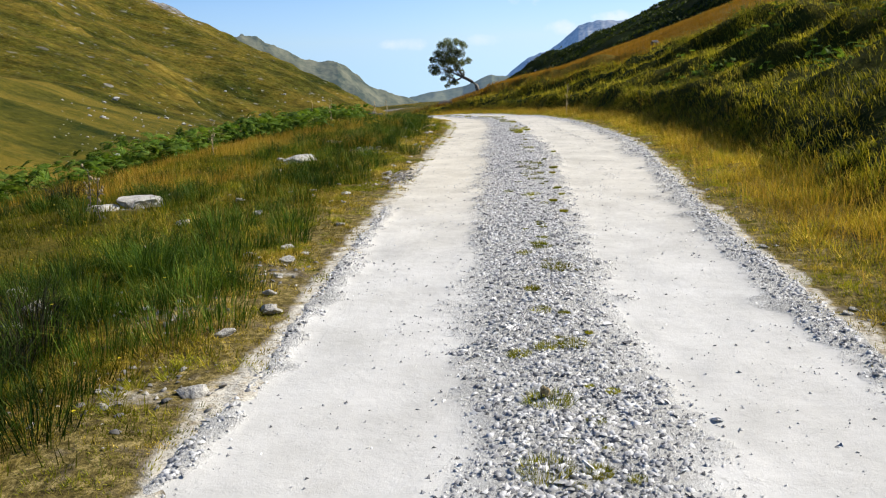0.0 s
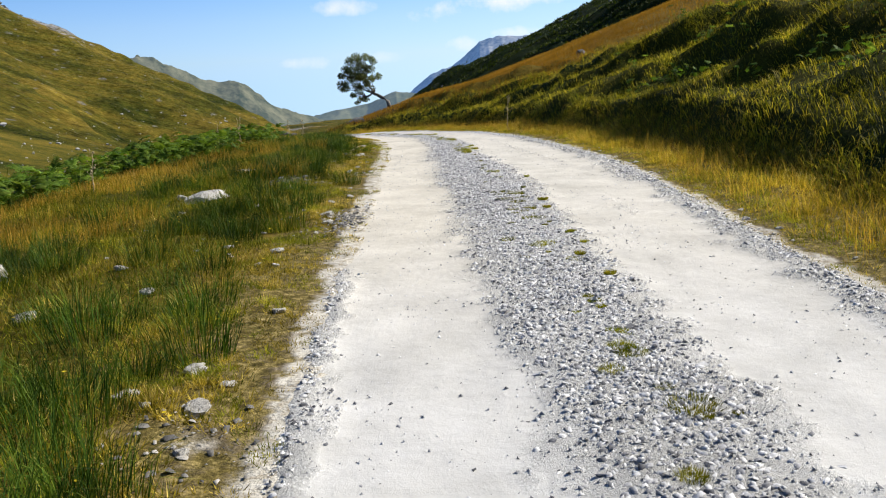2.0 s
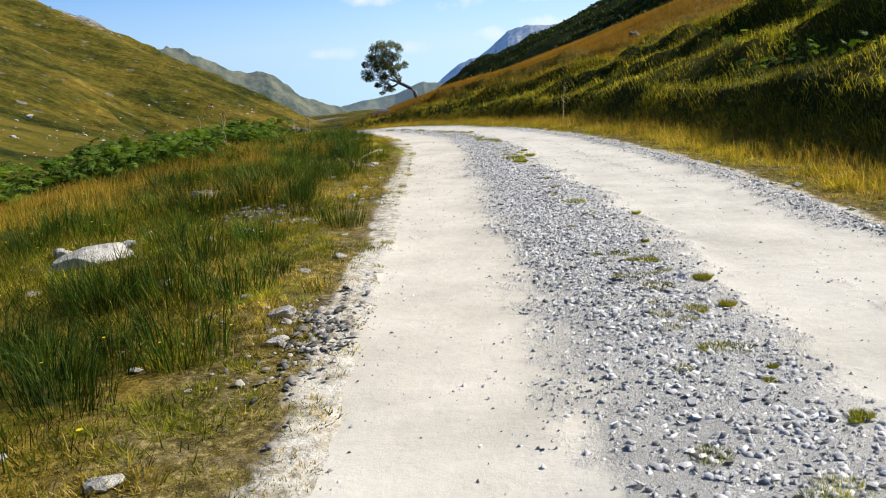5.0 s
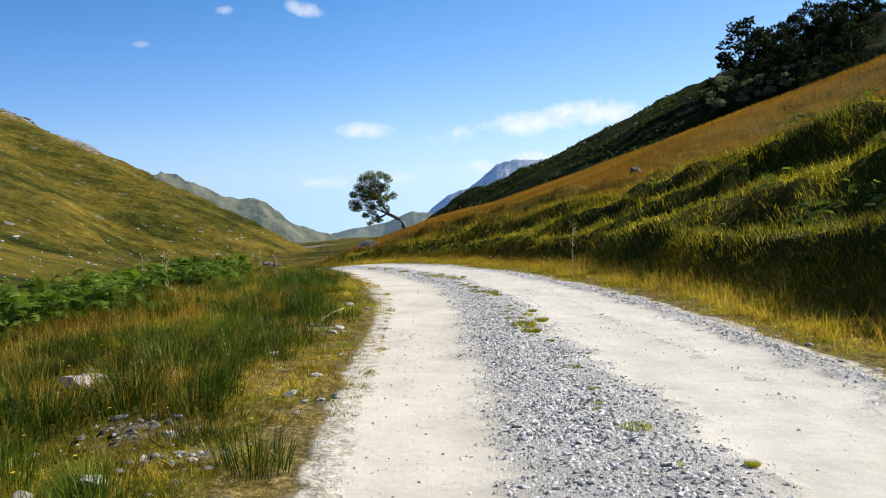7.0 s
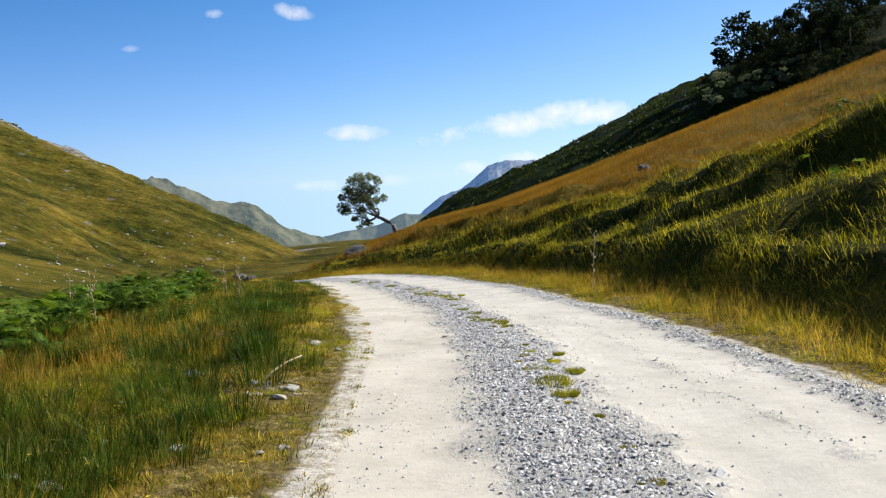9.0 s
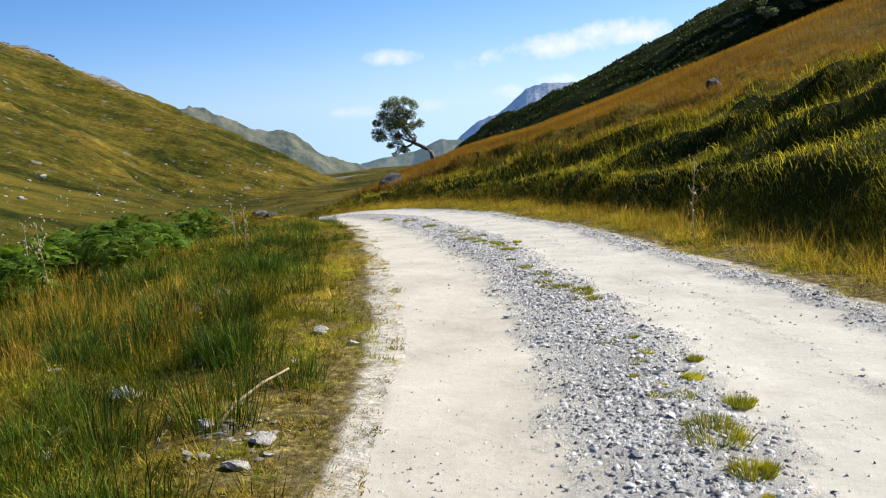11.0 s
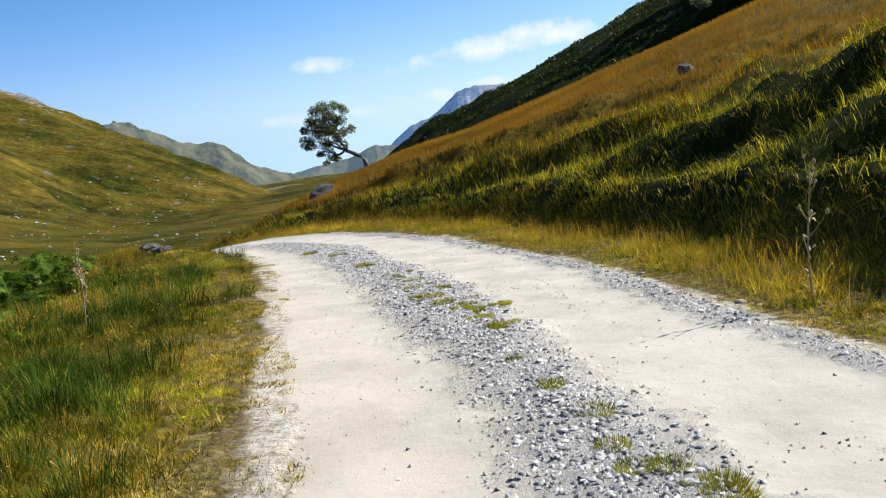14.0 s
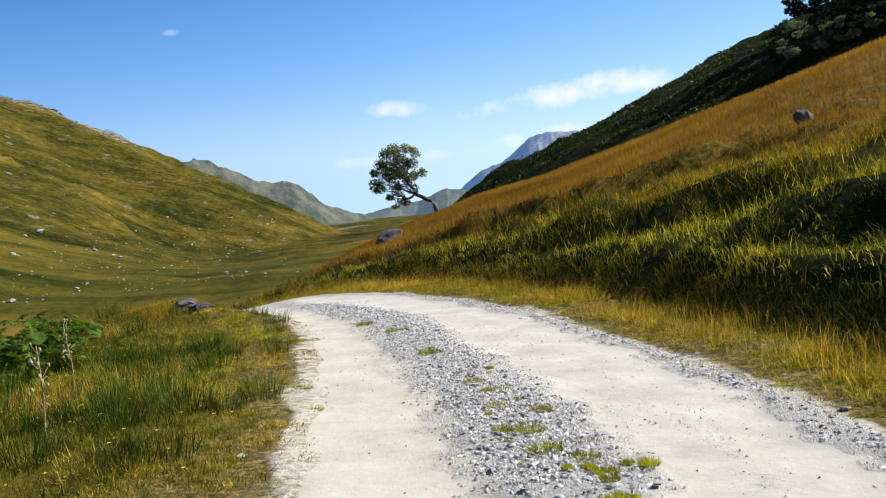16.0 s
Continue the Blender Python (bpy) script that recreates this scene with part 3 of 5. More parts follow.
rz = road_height(RW, ry, rx, sz[RS])
tint_ = step(6, 13, ry) * np.where(RW < 0, 0.75, 0.5)
road = mesh_object("road", np.stack([rx.ravel(), ry.ravel(), rz.ravel()], 1), grid_faces(len(st), len(ws)), ROAD,
                   colour=np.stack([np.maximum(mid_, side_ * 0.85).ravel(), tint_.ravel(), np.zeros(rx.size), np.ones(rx.size)], 1))
tagged(road, "pale crushed stone farm track with a loose gravel middle", "track", kind="structure")

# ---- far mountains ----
def far_haze_material(name, low, high, haze_glow, strength, scale):
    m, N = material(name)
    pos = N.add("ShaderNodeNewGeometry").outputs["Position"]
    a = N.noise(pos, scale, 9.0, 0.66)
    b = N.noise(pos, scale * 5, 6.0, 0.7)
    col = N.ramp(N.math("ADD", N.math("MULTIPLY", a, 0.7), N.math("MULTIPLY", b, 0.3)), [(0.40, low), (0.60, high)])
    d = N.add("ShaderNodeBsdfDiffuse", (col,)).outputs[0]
    # aerial haze put in as a bluish emission over the rock colour
    e = N.add("ShaderNodeEmission", ((*haze_glow, 1), strength)).outputs[0]
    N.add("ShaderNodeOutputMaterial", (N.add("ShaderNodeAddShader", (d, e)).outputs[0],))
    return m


def mountain(name, points, slope, depth, rough, mat, label, seed):
    """A long ridge: crest line in front of a back slope, with gullied flanks."""
    c = crest(points)
    n = len(c)
    rows = 44
    t = np.linspace(-1, 1, rows)
    way_ = c[:, :2] - EYE16[:2]
    way_ /= np.linalg.norm(way_, axis=1)[:, None]
    off = np.sign(t) * np.abs(t) ** 1.5 * depth
    X = c[None, :, 0] + off[:, None] * way_[None, :, 0]
    Y = c[None, :, 1] + off[:, None] * way_[None, :, 1]
    Z = c[None, :, 2] - slope * np.abs(off)[:, None] * (0.75 + 0.5 * fbm(X, Y, depth * 0.5, seed, 3)) + (fbm(X, Y, depth * 0.3, seed + 3, 5) - 0.5) * rough * np.minimum(1, 0.14 + np.abs(off)[:, None] / depth * 4) + (fbm(X, Y, depth * 0.07, seed + 5, 3) - 0.5) * rough * 0.13
    ob = mesh_object(name, np.stack([X.ravel(), Y.ravel(), Z.ravel()], 1), grid_faces(rows, n)[:, ::-1], mat)
    return tagged(ob, label, "mountain", kind="structure")


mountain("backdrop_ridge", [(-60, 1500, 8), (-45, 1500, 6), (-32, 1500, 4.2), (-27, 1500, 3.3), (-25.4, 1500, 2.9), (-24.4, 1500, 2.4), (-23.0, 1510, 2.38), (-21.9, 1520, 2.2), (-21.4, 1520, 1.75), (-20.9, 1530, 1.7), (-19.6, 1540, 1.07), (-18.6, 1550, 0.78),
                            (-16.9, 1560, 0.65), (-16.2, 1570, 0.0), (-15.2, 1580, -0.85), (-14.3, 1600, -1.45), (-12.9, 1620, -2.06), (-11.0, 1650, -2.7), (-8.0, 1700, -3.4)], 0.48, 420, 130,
         far_haze_material("grey_green_hill", (0.014, 0.022, 0.009), (0.125, 0.12, 0.07), (0.32, 0.43, 0.55), 0.14, 0.032), "hazy grey-green ridge with rocky bluffs closing the glen", 5)
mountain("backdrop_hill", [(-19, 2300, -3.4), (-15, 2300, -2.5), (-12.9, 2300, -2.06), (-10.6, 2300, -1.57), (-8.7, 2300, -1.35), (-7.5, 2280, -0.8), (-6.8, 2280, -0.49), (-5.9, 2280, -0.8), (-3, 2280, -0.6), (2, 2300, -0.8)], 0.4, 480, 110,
         far_haze_material("hazy_hill", (0.03, 0.04, 0.02), (0.13, 0.13, 0.07), (0.32, 0.46, 0.62), 0.20, 0.016), "hazy low hill at the head of the glen", 9)
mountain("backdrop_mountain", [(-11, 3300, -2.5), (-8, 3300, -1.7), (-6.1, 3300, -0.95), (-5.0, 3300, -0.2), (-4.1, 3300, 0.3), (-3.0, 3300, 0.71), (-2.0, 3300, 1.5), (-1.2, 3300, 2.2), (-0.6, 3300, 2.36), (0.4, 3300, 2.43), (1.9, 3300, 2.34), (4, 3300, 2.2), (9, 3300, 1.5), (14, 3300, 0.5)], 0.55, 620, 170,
         far_haze_material("blue_haze_mountain", (0.02, 0.03, 0.025), (0.24, 0.23, 0.20), (0.17, 0.34, 0.72), 0.30, 0.012), "distant mountain behind the dark hillside, blue from painted-in haze", 13)
# ---- plants ----
def blade_mesh(name, base, height, width, lean, heading, mat, bend=0.4, tri=False):
    """Many blades in one mesh. lean: sideways reach of the tip, in shares of the height; heading: the way it leans, in radians."""
    n = len(base)
    face = rng.uniform(0, 2 * math.pi, n)
    side = np.stack([np.cos(face), np.sin(face), np.zeros(n)], 1) * (width / 2)[:, None]
    out = np.stack([np.cos(heading), np.sin(heading), np.zeros(n)], 1)
    up = np.array([0, 0, 1.0])
    tip = base + out * (lean * height)[:, None] + up * (height * np.sqrt(np.maximum(0.08, 1 - (lean * 0.8) ** 2)))[:, None]
    i = np.arange(n)
    if tri:
        v = np.concatenate([base - side, base + side, tip])
        return mesh_object(name, v, np.stack([i, i + n, i + 2 * n], 1), mat)
    mid = base + out * (lean * height * (0.5 - bend * 0.5))[:, None] + up * (height * 0.58)[:, None]
    v = np.concatenate([base - side, base + side, mid + side * 0.8, mid - side * 0.8, tip])
    return mesh_object(name, v, [np.stack([i, i + n, i + 2 * n, i + 3 * n], 1), np.stack([i + 3 * n, i + 2 * n, i + 4 * n], 1)], mat)


def beside(n, y0, y1, e0, e1, side, power=1.0):
    """Random places beside the track: plan coordinates and distance from its edge."""
    k = np.searchsorted(CS, rng.uniform(np.interp(y0, CY, CS), np.interp(y1, CY, CS), n))
    wgt = rng.uniform(0, 1, n) ** power
    e = e0 + (e1 - e0) * wgt
    ln_ = np.hypot(TX[k], TY[k])
    d = side * (CH[k] + e)
    j = rng.uniform(-0.13, 0.13, (2, n))
    return CX[k] + d * TY[k] / ln_ + j[0], CY[k] - d * TX[k] / ln_ + j[1], e


def on_land(x, y, sink=0.02):
    return np.stack([x, y, land(x, y) - sink], 1)


def stuff(ob, label, category):
    return tagged(ob, label, category, kind="stuff")


def tufted(x, y, e, count, spread):
    """Blades round tuft centres."""
    n = len(x)
    a = rng.uniform(0, 2 * math.pi, n * count)
    r = spread * np.sqrt(rng.uniform(0, 1, n * count))
    return np.repeat(x, count) + r * np.cos(a), np.repeat(y, count) + r * np.sin(a), np.repeat(e, count), a, r / spread




def openness(x, y):
    """0 on bare stony patches, 1 in full grass."""
    o = np.ones(len(x))
    for bx, by, br in BARE:
        o = np.minimum(o, step(0.5, 1.2, np.hypot(x - bx, y - by) / br + (vnoise(x, y, 0.3, 9) - 0.5)))
    return o


def rusting(x, y, e):
    """Where the green of the bank gives way to the rust-coloured grass of the slope."""
    return rng.uniform(0, 1, len(x)) < step(5.5, 11.0, e + 0.38 * (y - 35) + 5 * (vnoise(x, y, 3.2, 63) - 0.5))


# short grass of the left verge
x, y, e = beside(19000, 2.0, 44, 0.0, 8.0, -1, 1.35)
keep = (e > 0.35) & (rng.uniform(0, 1, len(x)) < np.where(e < 0.95, 0.06 + 0.45 * step(0.4, 0.6, vnoise(x, y, 0.5, 50)), 1.0) * (0.25 + 0.75 * openness(x, y)) * (0.35 + 0.65 * step(0.3, 0.5, vnoise(x, y, 0.7, 51))))
x, y, e = x[keep], y[keep], e[keep]
x, y, e, a, r = tufted(x, y, e, 18, 0.13)
tall = np.clip(0.40 + e * 0.4, 0.4, 1.0)
h = (0.07 + 0.15 * rng.uniform(0, 1, len(x)) ** 1.4) * tall * (0.5 + 1.0 * vnoise(x, y, 0.9, 52)) * (1 - 0.4 * step(28, 36, y))
stuff(blade_mesh("verge_grass", on_land(x, y), h, 0.005 + 0.006 * rng.uniform(0, 1, len(x)), rng.uniform(0.1, 1.1, len(x)), a, GREEN, tri=True), "short green and yellowing grass on the track verge", "grass")

# low growth right at the edges: moss, dry grass and creeping green in patches
MOSS = blade_material("edge_growth", [(0.0, (0.07, 0.06, 0.012)), (0.3, (0.24, 0.20, 0.022)), (0.65, (0.48, 0.36, 0.055)), (1.0, (0.64, 0.50, 0.18))], share=0.36, patch=((0.36, 0.5), (0.62, 1.3)), scale=1.6)
LIME = blade_material("lime_tuft", [(0.0, (0.075, 0.11, 0.010)), (0.5, (0.28, 0.285, 0.022)), (1.0, (0.50, 0.42, 0.055))], share=0.4, patch=((0.36, 0.55), (0.62, 1.25)))
for side_, count_, reach_ in ((-1, 11500, 1.1), (1, 5600, 0.8)):
    x, y, e = beside(count_, 2.0, 46, -0.16, reach_, side_)
    low_ = np.where(e < 0.3, 0.60 - 0.75 * e, 0.38)
    keep = (0.5 * vnoise(x, y, 0.42, 55) + 0.5 * vnoise(x, y, 0.16, 56) > low_) & (rng.uniform(0, 1, len(x)) < 1.25 - 0.5 * step(0.7, reach_, e))
    x, y, e, a, r = tufted(x[keep], y[keep], e[keep], 26, 0.06)
    h = (0.022 + 0.055 * rng.uniform(0, 1, len(x)) ** 1.6) * (0.5 + 0.9 * vnoise(x, y, 0.3, 59)) * (0.45 + 0.65 * step(0.0, 0.6, e))
    base = on_land(x, y, 0.008)
    lime_ = (0.55 * vnoise(x, y, 0.55, 86) + 0.45 * vnoise(x, y, 0.2, 87)) > 0.53
    for mat_, sel in ((MOSS, ~lime_), (LIME, lime_)):
        stuff(blade_mesh("edge_grass", base[sel], h[sel], np.full(sel.sum(), 0.008), rng.uniform(0.3, 1.3, sel.sum()), a[sel], mat_, tri=True), "short dry yellow grass along the track edge" if mat_ is MOSS else "creeping yellow-green moss and grass along the track edge", "grass")

# matted low growth under the taller grass of the verge
for mat_, seed_ in ((LIME, 81), (MOSS, 82)):
    x, y, e = beside(4200, 2.0, 38, 0.7, 3.0, -1)
    keep = (vnoise(x, y, 0.5, seed_) > 0.42) & (openness(x, y) > 0.2)
    x, y, e, a, r = tufted(x[keep], y[keep], e[keep], 15, 0.08)
    h = (0.03 + 0.08 * rng.uniform(0, 1, len(x)) ** 1.5) * (0.5 + vnoise(x, y, 0.7, 83))
    stuff(blade_mesh("matted_grass", on_land(x, y, 0.01), h, np.full(len(x), 0.008), rng.uniform(0.2, 1.2, len(x)), a, mat_, tri=True), "matted low grass and moss on the verge", "grass")

# ginger bents in open patches of the left verge
x, y, e = beside(3200, 12, 48, 1.3, 8.0, -1)
keep = ((vnoise(x, y, 2.2, 57) > np.where(y < 20, 0.5, 0.64)) & ((y < 27) | (e < 2.6))) | ((y > 38) & (e > 2.0) & (e < 6)) | ((y > 21) & (y < 32) & (e > 2.6) & (e < 4.2) & (vnoise(x, y, 1.0, 58) > 0.35))
x, y, e, a, r = tufted(x[keep], y[keep], e[keep], 16, 0.22)
h = 0.12 + 0.20 * rng.uniform(0, 1, len(x))
stuff(blade_mesh("ginger_grass", on_land(x, y), h, np.full(len(x), 0.0055), rng.uniform(0.05, 0.5, len(x)), a, GINGER), "ginger flowering bent grass in the verge", "grass")

# straw-coloured grass of the right verge
x, y, e = beside(9500, 4.0, 46, 0.02, 1.75, 1)
lush = 0.6 * vnoise(x, y, 0.75, 58) + 0.4 * vnoise(x, y, 0.28, 54)
keep = (lush > 0.62 - 0.45 * step(0.0, 0.9, e)) & (rng.uniform(0, 1, len(x)) < 0.9)
x, y, e, a, r = tufted(x[keep], y[keep], e[keep], 24, 0.11)
h = (0.04 + 0.24 * rng.uniform(0, 1, len(x)) ** 1.6 * step(0.05, 0.9, e)) * (0.35 + 1.3 * vnoise(x, y, 0.55, 59)) * (1.1 - 0.5 * r)
stuff(blade_mesh("straw_grass", on_land(x, y), h * 0.9, 0.006 + 0.005 * rng.uniform(0, 1, len(x)), rng.uniform(0.3, 1.3, len(x)), a, STRAW, tri=True), "golden straw-coloured grass between track and bank", "grass")

x, y, e = beside(3000, 4.0, 44, 0.0, 1.9, 1)
keep = vnoise(x, y, 0.7, 84) > 0.45
x, y, e, a, r = tufted(x[keep], y[keep], e[keep], 15, 0.09)
h = 0.03 + (0.03 + 0.14 * step(0.2, 1.0, e)) * rng.uniform(0, 1, len(x))
stuff(blade_mesh("green_grass", on_land(x, y), h, np.full(len(x), 0.009), rng.uniform(0.2, 1.0, len(x)), a, LIME, tri=True), "yellow-green grass tufts between track and bank", "grass")

x, y, e = beside(1500, 1.0, 44, 0.45, 1.7, 1)
x, y, e, a, r = tufted(x, y, e, 7, 0.16)
h = 0.14 + 0.24 * rng.uniform(0, 1, len(x))
stuff(blade_mesh("seeding_grass", on_land(x, y), h, np.full(len(x), 0.0038), rng.uniform(0.1, 0.8, len(x)), a, GINGER), "tall seeding grass stalks at the foot of the bank", "grass")

# tussocks of the bank: long blades that hang outward and downhill
x, y, e = beside(9600, 6.5, 46, 1.45, 13.0, 1, 1.2)
x, y, e, a, r = tufted(x, y, e, 14, 0.19)
h = (0.11 + 0.16 * rng.uniform(0, 1, len(x))) * (1.2 - 0.5 * r) * (0.55 + 0.9 * vnoise(x, y, 0.9, 60))
head = np.where(rng.uniform(0, 1, len(x)) < 0.6, a, math.pi + rng.normal(0, 0.8, len(x)))
rusty = rusting(x, y, e)
for mat_, sel, label in ((BANK, ~rusty, "deep tussocky green grass on the bank"), (RUST, rusty, "rust-coloured grass among the bank tussocks")):
    stuff(blade_mesh("bank_grass", on_land(x[sel], y[sel], 0.04), h[sel], 0.007 + 0.007 * rng.uniform(0, 1, sel.sum()), rng.uniform(0.35, 1.25, sel.sum()), head[sel], mat_), label, "grass")

# finer cover higher up the bank, where it runs out into the open slope
x, y, e = beside(8500, 16, 52, 4.0, 22.0, 1, 1.1)
x, y, e, a, r = tufted(x, y, e, 13, 0.3)
h = (0.12 + 0.18 * rng.uniform(0, 1, len(x))) * (0.6 + 0.8 * vnoise(x, y, 1.1, 61))
head = np.where(rng.uniform(0, 1, len(x)) < 0.6, a, math.pi + rng.normal(0, 0.8, len(x)))
rusty = rusting(x, y, e)
for mat_, sel, label in ((BANK, ~rusty, "long green grass on the upper bank"), (RUST, rusty, "rust-coloured grass on the upper bank")):
    stuff(blade_mesh("bank_grass", on_land(x[sel], y[sel], 0.03), h[sel], 0.009 + 0.009 * rng.uniform(0, 1, sel.sum()), rng.uniform(0.3, 1.1, sel.sum()), head[sel], mat_, tri=True), label, "grass")

# open slope beyond: rust-coloured flowering grass
n = 200000
x = rng.uniform(-24, 26, n)
y = 36 + 68 * rng.uniform(0, 1, n) ** 1.15
u, k = track(x, y)
e = np.abs(u) - CH[k]
keep = (u > 0) & (e > 2.2) & (np.hypot(x - EYE16[0], y - EYE16[1]) < 84)
x, y = x[keep], y[keep]
h = 0.12 + 0.20 * rng.uniform(0, 1, len(x))
# brow blades get the dark colour in place of the face's shade
brow = (x < -6.5) & (e[keep] < 5.5 + 5 * vnoise(x, y, 3.0, 62))
green = ~brow & ~rusting(x, y, e[keep])
for name, mat, sel, label in (("slope_grass", RUST, ~green & ~brow, "rust-coloured flowering grass on the open hillside"), ("slope_shade", HEATH_AND_SHADE, brow, "grass on the steep brow with its shade painted dark"), ("slope_grass_green", BANK, green, "green tussock grass low on the hillside")):
    stuff(blade_mesh("slope_grass", on_land(x[sel], y[sel]), h[sel], 0.010 + 0.0003 * y[sel], rng.uniform(0.1, 0.7, sel.sum()), rng.uniform(0, 2 * math.pi, sel.sum()), mat, tri=True), label, "grass")


def leaf_tuft(name, count, low, high, spread, width, lean, mat, tri=False):
    """One clump of blades about the origin."""
    a = rng.uniform(0, 2 * math.pi, count)
    r = spread * np.sqrt(rng.uniform(0, 1, count))
    base = np.stack([r * np.cos(a), r * np.sin(a), np.full(count, -0.03)], 1)
    h = rng.uniform(low, high, count)
    ob = blade_mesh(name, base, h, np.full(count, width), lean * (0.15 + rng.uniform(0, 1, count)), a + rng.normal(0, 0.4, count), mat, bend=0.5, tri=tri)
    return ob


def clump(name, *shape):
    """A clump as a thing: its blades are one mass under it."""
    root = new(name)
    ob = tagged(leaf_tuft("foliage", *shape), kind="stuff")
    ob.parent = root
    return root


def plant_out(kinds, spots, label, category, group, turn=True, lift=0.0):
    """Stands copies of the kinds at the spots (x, y, size); the first of each kind is the original."""
    used = set()
    for i, (px, py, size) in enumerate(spots):
        ob = kinds[i % len(kinds)]
        z = float(land(np.array([px]), np.array([py]))[0]) + lift
        m = pose(px, py, z, 0, 0, rng.uniform(0, 360) if turn else 0)
        if i % len(kinds) in used:
            ob = copy_thing(ob, m)
        else:
            used.add(i % len(kinds))
            ob.matrix_basis = m
        ob.scale = (size, size, size * rng.uniform(0.9, 1.1))
        tagged(ob, label, category, group)
    for i, ob in enumerate(kinds):
        if i not in used:
            for o in (*ob.children_recursive, ob):
                bpy.data.objects.remove(o)


# rushes in dark green clumps
rush_spots = [(-2.75, 5.9), (-3.2, 6.4), (-3.6, 6.9), (-3.2, 7.6), (-3.7, 8.2), (-3.4, 9.0), (-3.9, 9.6), (-4.3, 10.6), (-4.0, 11.7), (-4.6, 12.4), (-4.7, 7.6), (-4.3, 8.6), (-3.4, 4.6), (-4.0, 5.6),
              (-3.6, 12.5), (-3.8, 13.5), (-4.2, 13.7), (-3.7, 14.3), (-4.3, 14.5), (-4.0, 15.1), (-5.1, 18.0), (-4.5, 18.7), (-4.3, 19.6), (-4.3, 20.4), (-4.7, 19.3), (-4.9, 17.4), (-5.3, 17.2), (-5.9, 21.0), (-4.7, 18.5),
              (-4.4, 21.7), (-4.6, 22.3), (-4.3, 22.4), (-5.0, 21.2), (-5.0, 23.0), (-5.3, 24.4), (-5.5, 26.6), (-6.1, 23.1), (-6.0, 24.6), (-5.2, 25.4), (-5.6, 27.6), (-5.9, 28.6), (-6.3, 29.8), (-7.6, 34.2), (-6.9, 34.3),
              (-7.6, 36.2), (-8.0, 37.4), (-8.7, 38.6), (-6.2, 31.8), (-7.0, 30.8), (-6.4, 31.2), (-7.2, 32.6), (-7.9, 35.2), (-9.2, 39.6), (-9.9, 40.6), (-3.5, 16.2),
              (-2.7, 3.3), (-3.1, 3.6), (-3.4, 4.1), (-2.95, 4.6), (-3.3, 5.1), (-3.7, 4.5), (-2.6, 2.7), (-3.0, 2.9), (-3.4, 3.1), (-3.8, 3.7), (-4.2, 4.3), (-2.8, 3.9), (-4.1, 4.9), (-3.1, 5.5), (-2.75, 4.95), (-3.05, 5.2), (-2.6, 5.2), (-3.35, 5.75), (-3.05, 5.9), (-2.85, 6.25), (-3.6, 6.2), (-3.9, 6.6), (-3.3, 7.0), (-3.0, 7.9), (-3.05, 8.5)]
spots = [(px + rng.normal(0, 0.08), py + rng.normal(0, 0.08), rng.uniform(0.7, 1.1) * float(np.interp(py, [3, 16, 24, 32], [0.9, 1.0, 0.9, 0.7]))) for px, py in rush_spots]
x, y, e = beside(150, 4, 44, 0.9, 5.6, -1)
keep = (vnoise(x, y, 2.6, 66) + 0.25 * vnoise(x, y, 0.7, 67) > 0.58) & (openness(x, y) > 0.8)
keep &= (y < 26) | (e < 2.8)
spots += [(px, py, s_) for px, py, s_ in zip(x[keep], y[keep], rng.uniform(0.55, 1.0, keep.sum()))]
x, y, e = beside(165, 16, 36, 0.95, 3.3, -1)
keep = (vnoise(x, y, 1.7, 69) > np.where(y < 22, 0.46, 0.28)) & (openness(x, y) > 0.6)
spots += [(px, py, s_) for px, py, s_ in zip(x[keep], y[keep], rng.uniform(0.55, 0.95, keep.sum()))]
x, y, e = beside(120, 3.5, 13, 0.85, 3.6, -1)
keep = (vnoise(x, y, 1.4, 70) > 0.36) & (openness(x, y) > 0.8)
spots += [(px, py, s_) for px, py, s_ in zip(x[keep], y[keep], rng.uniform(0.5, 0.95, keep.sum()))]
kinds = [clump("rush_clump", 180, 0.12, 0.48, 0.24, 0.006, 1.05, RUSH) for _ in range(7)]
plant_out(kinds, spots, "dense dark green rush clump growing in the verge", "rushes", "rushes of the verge")

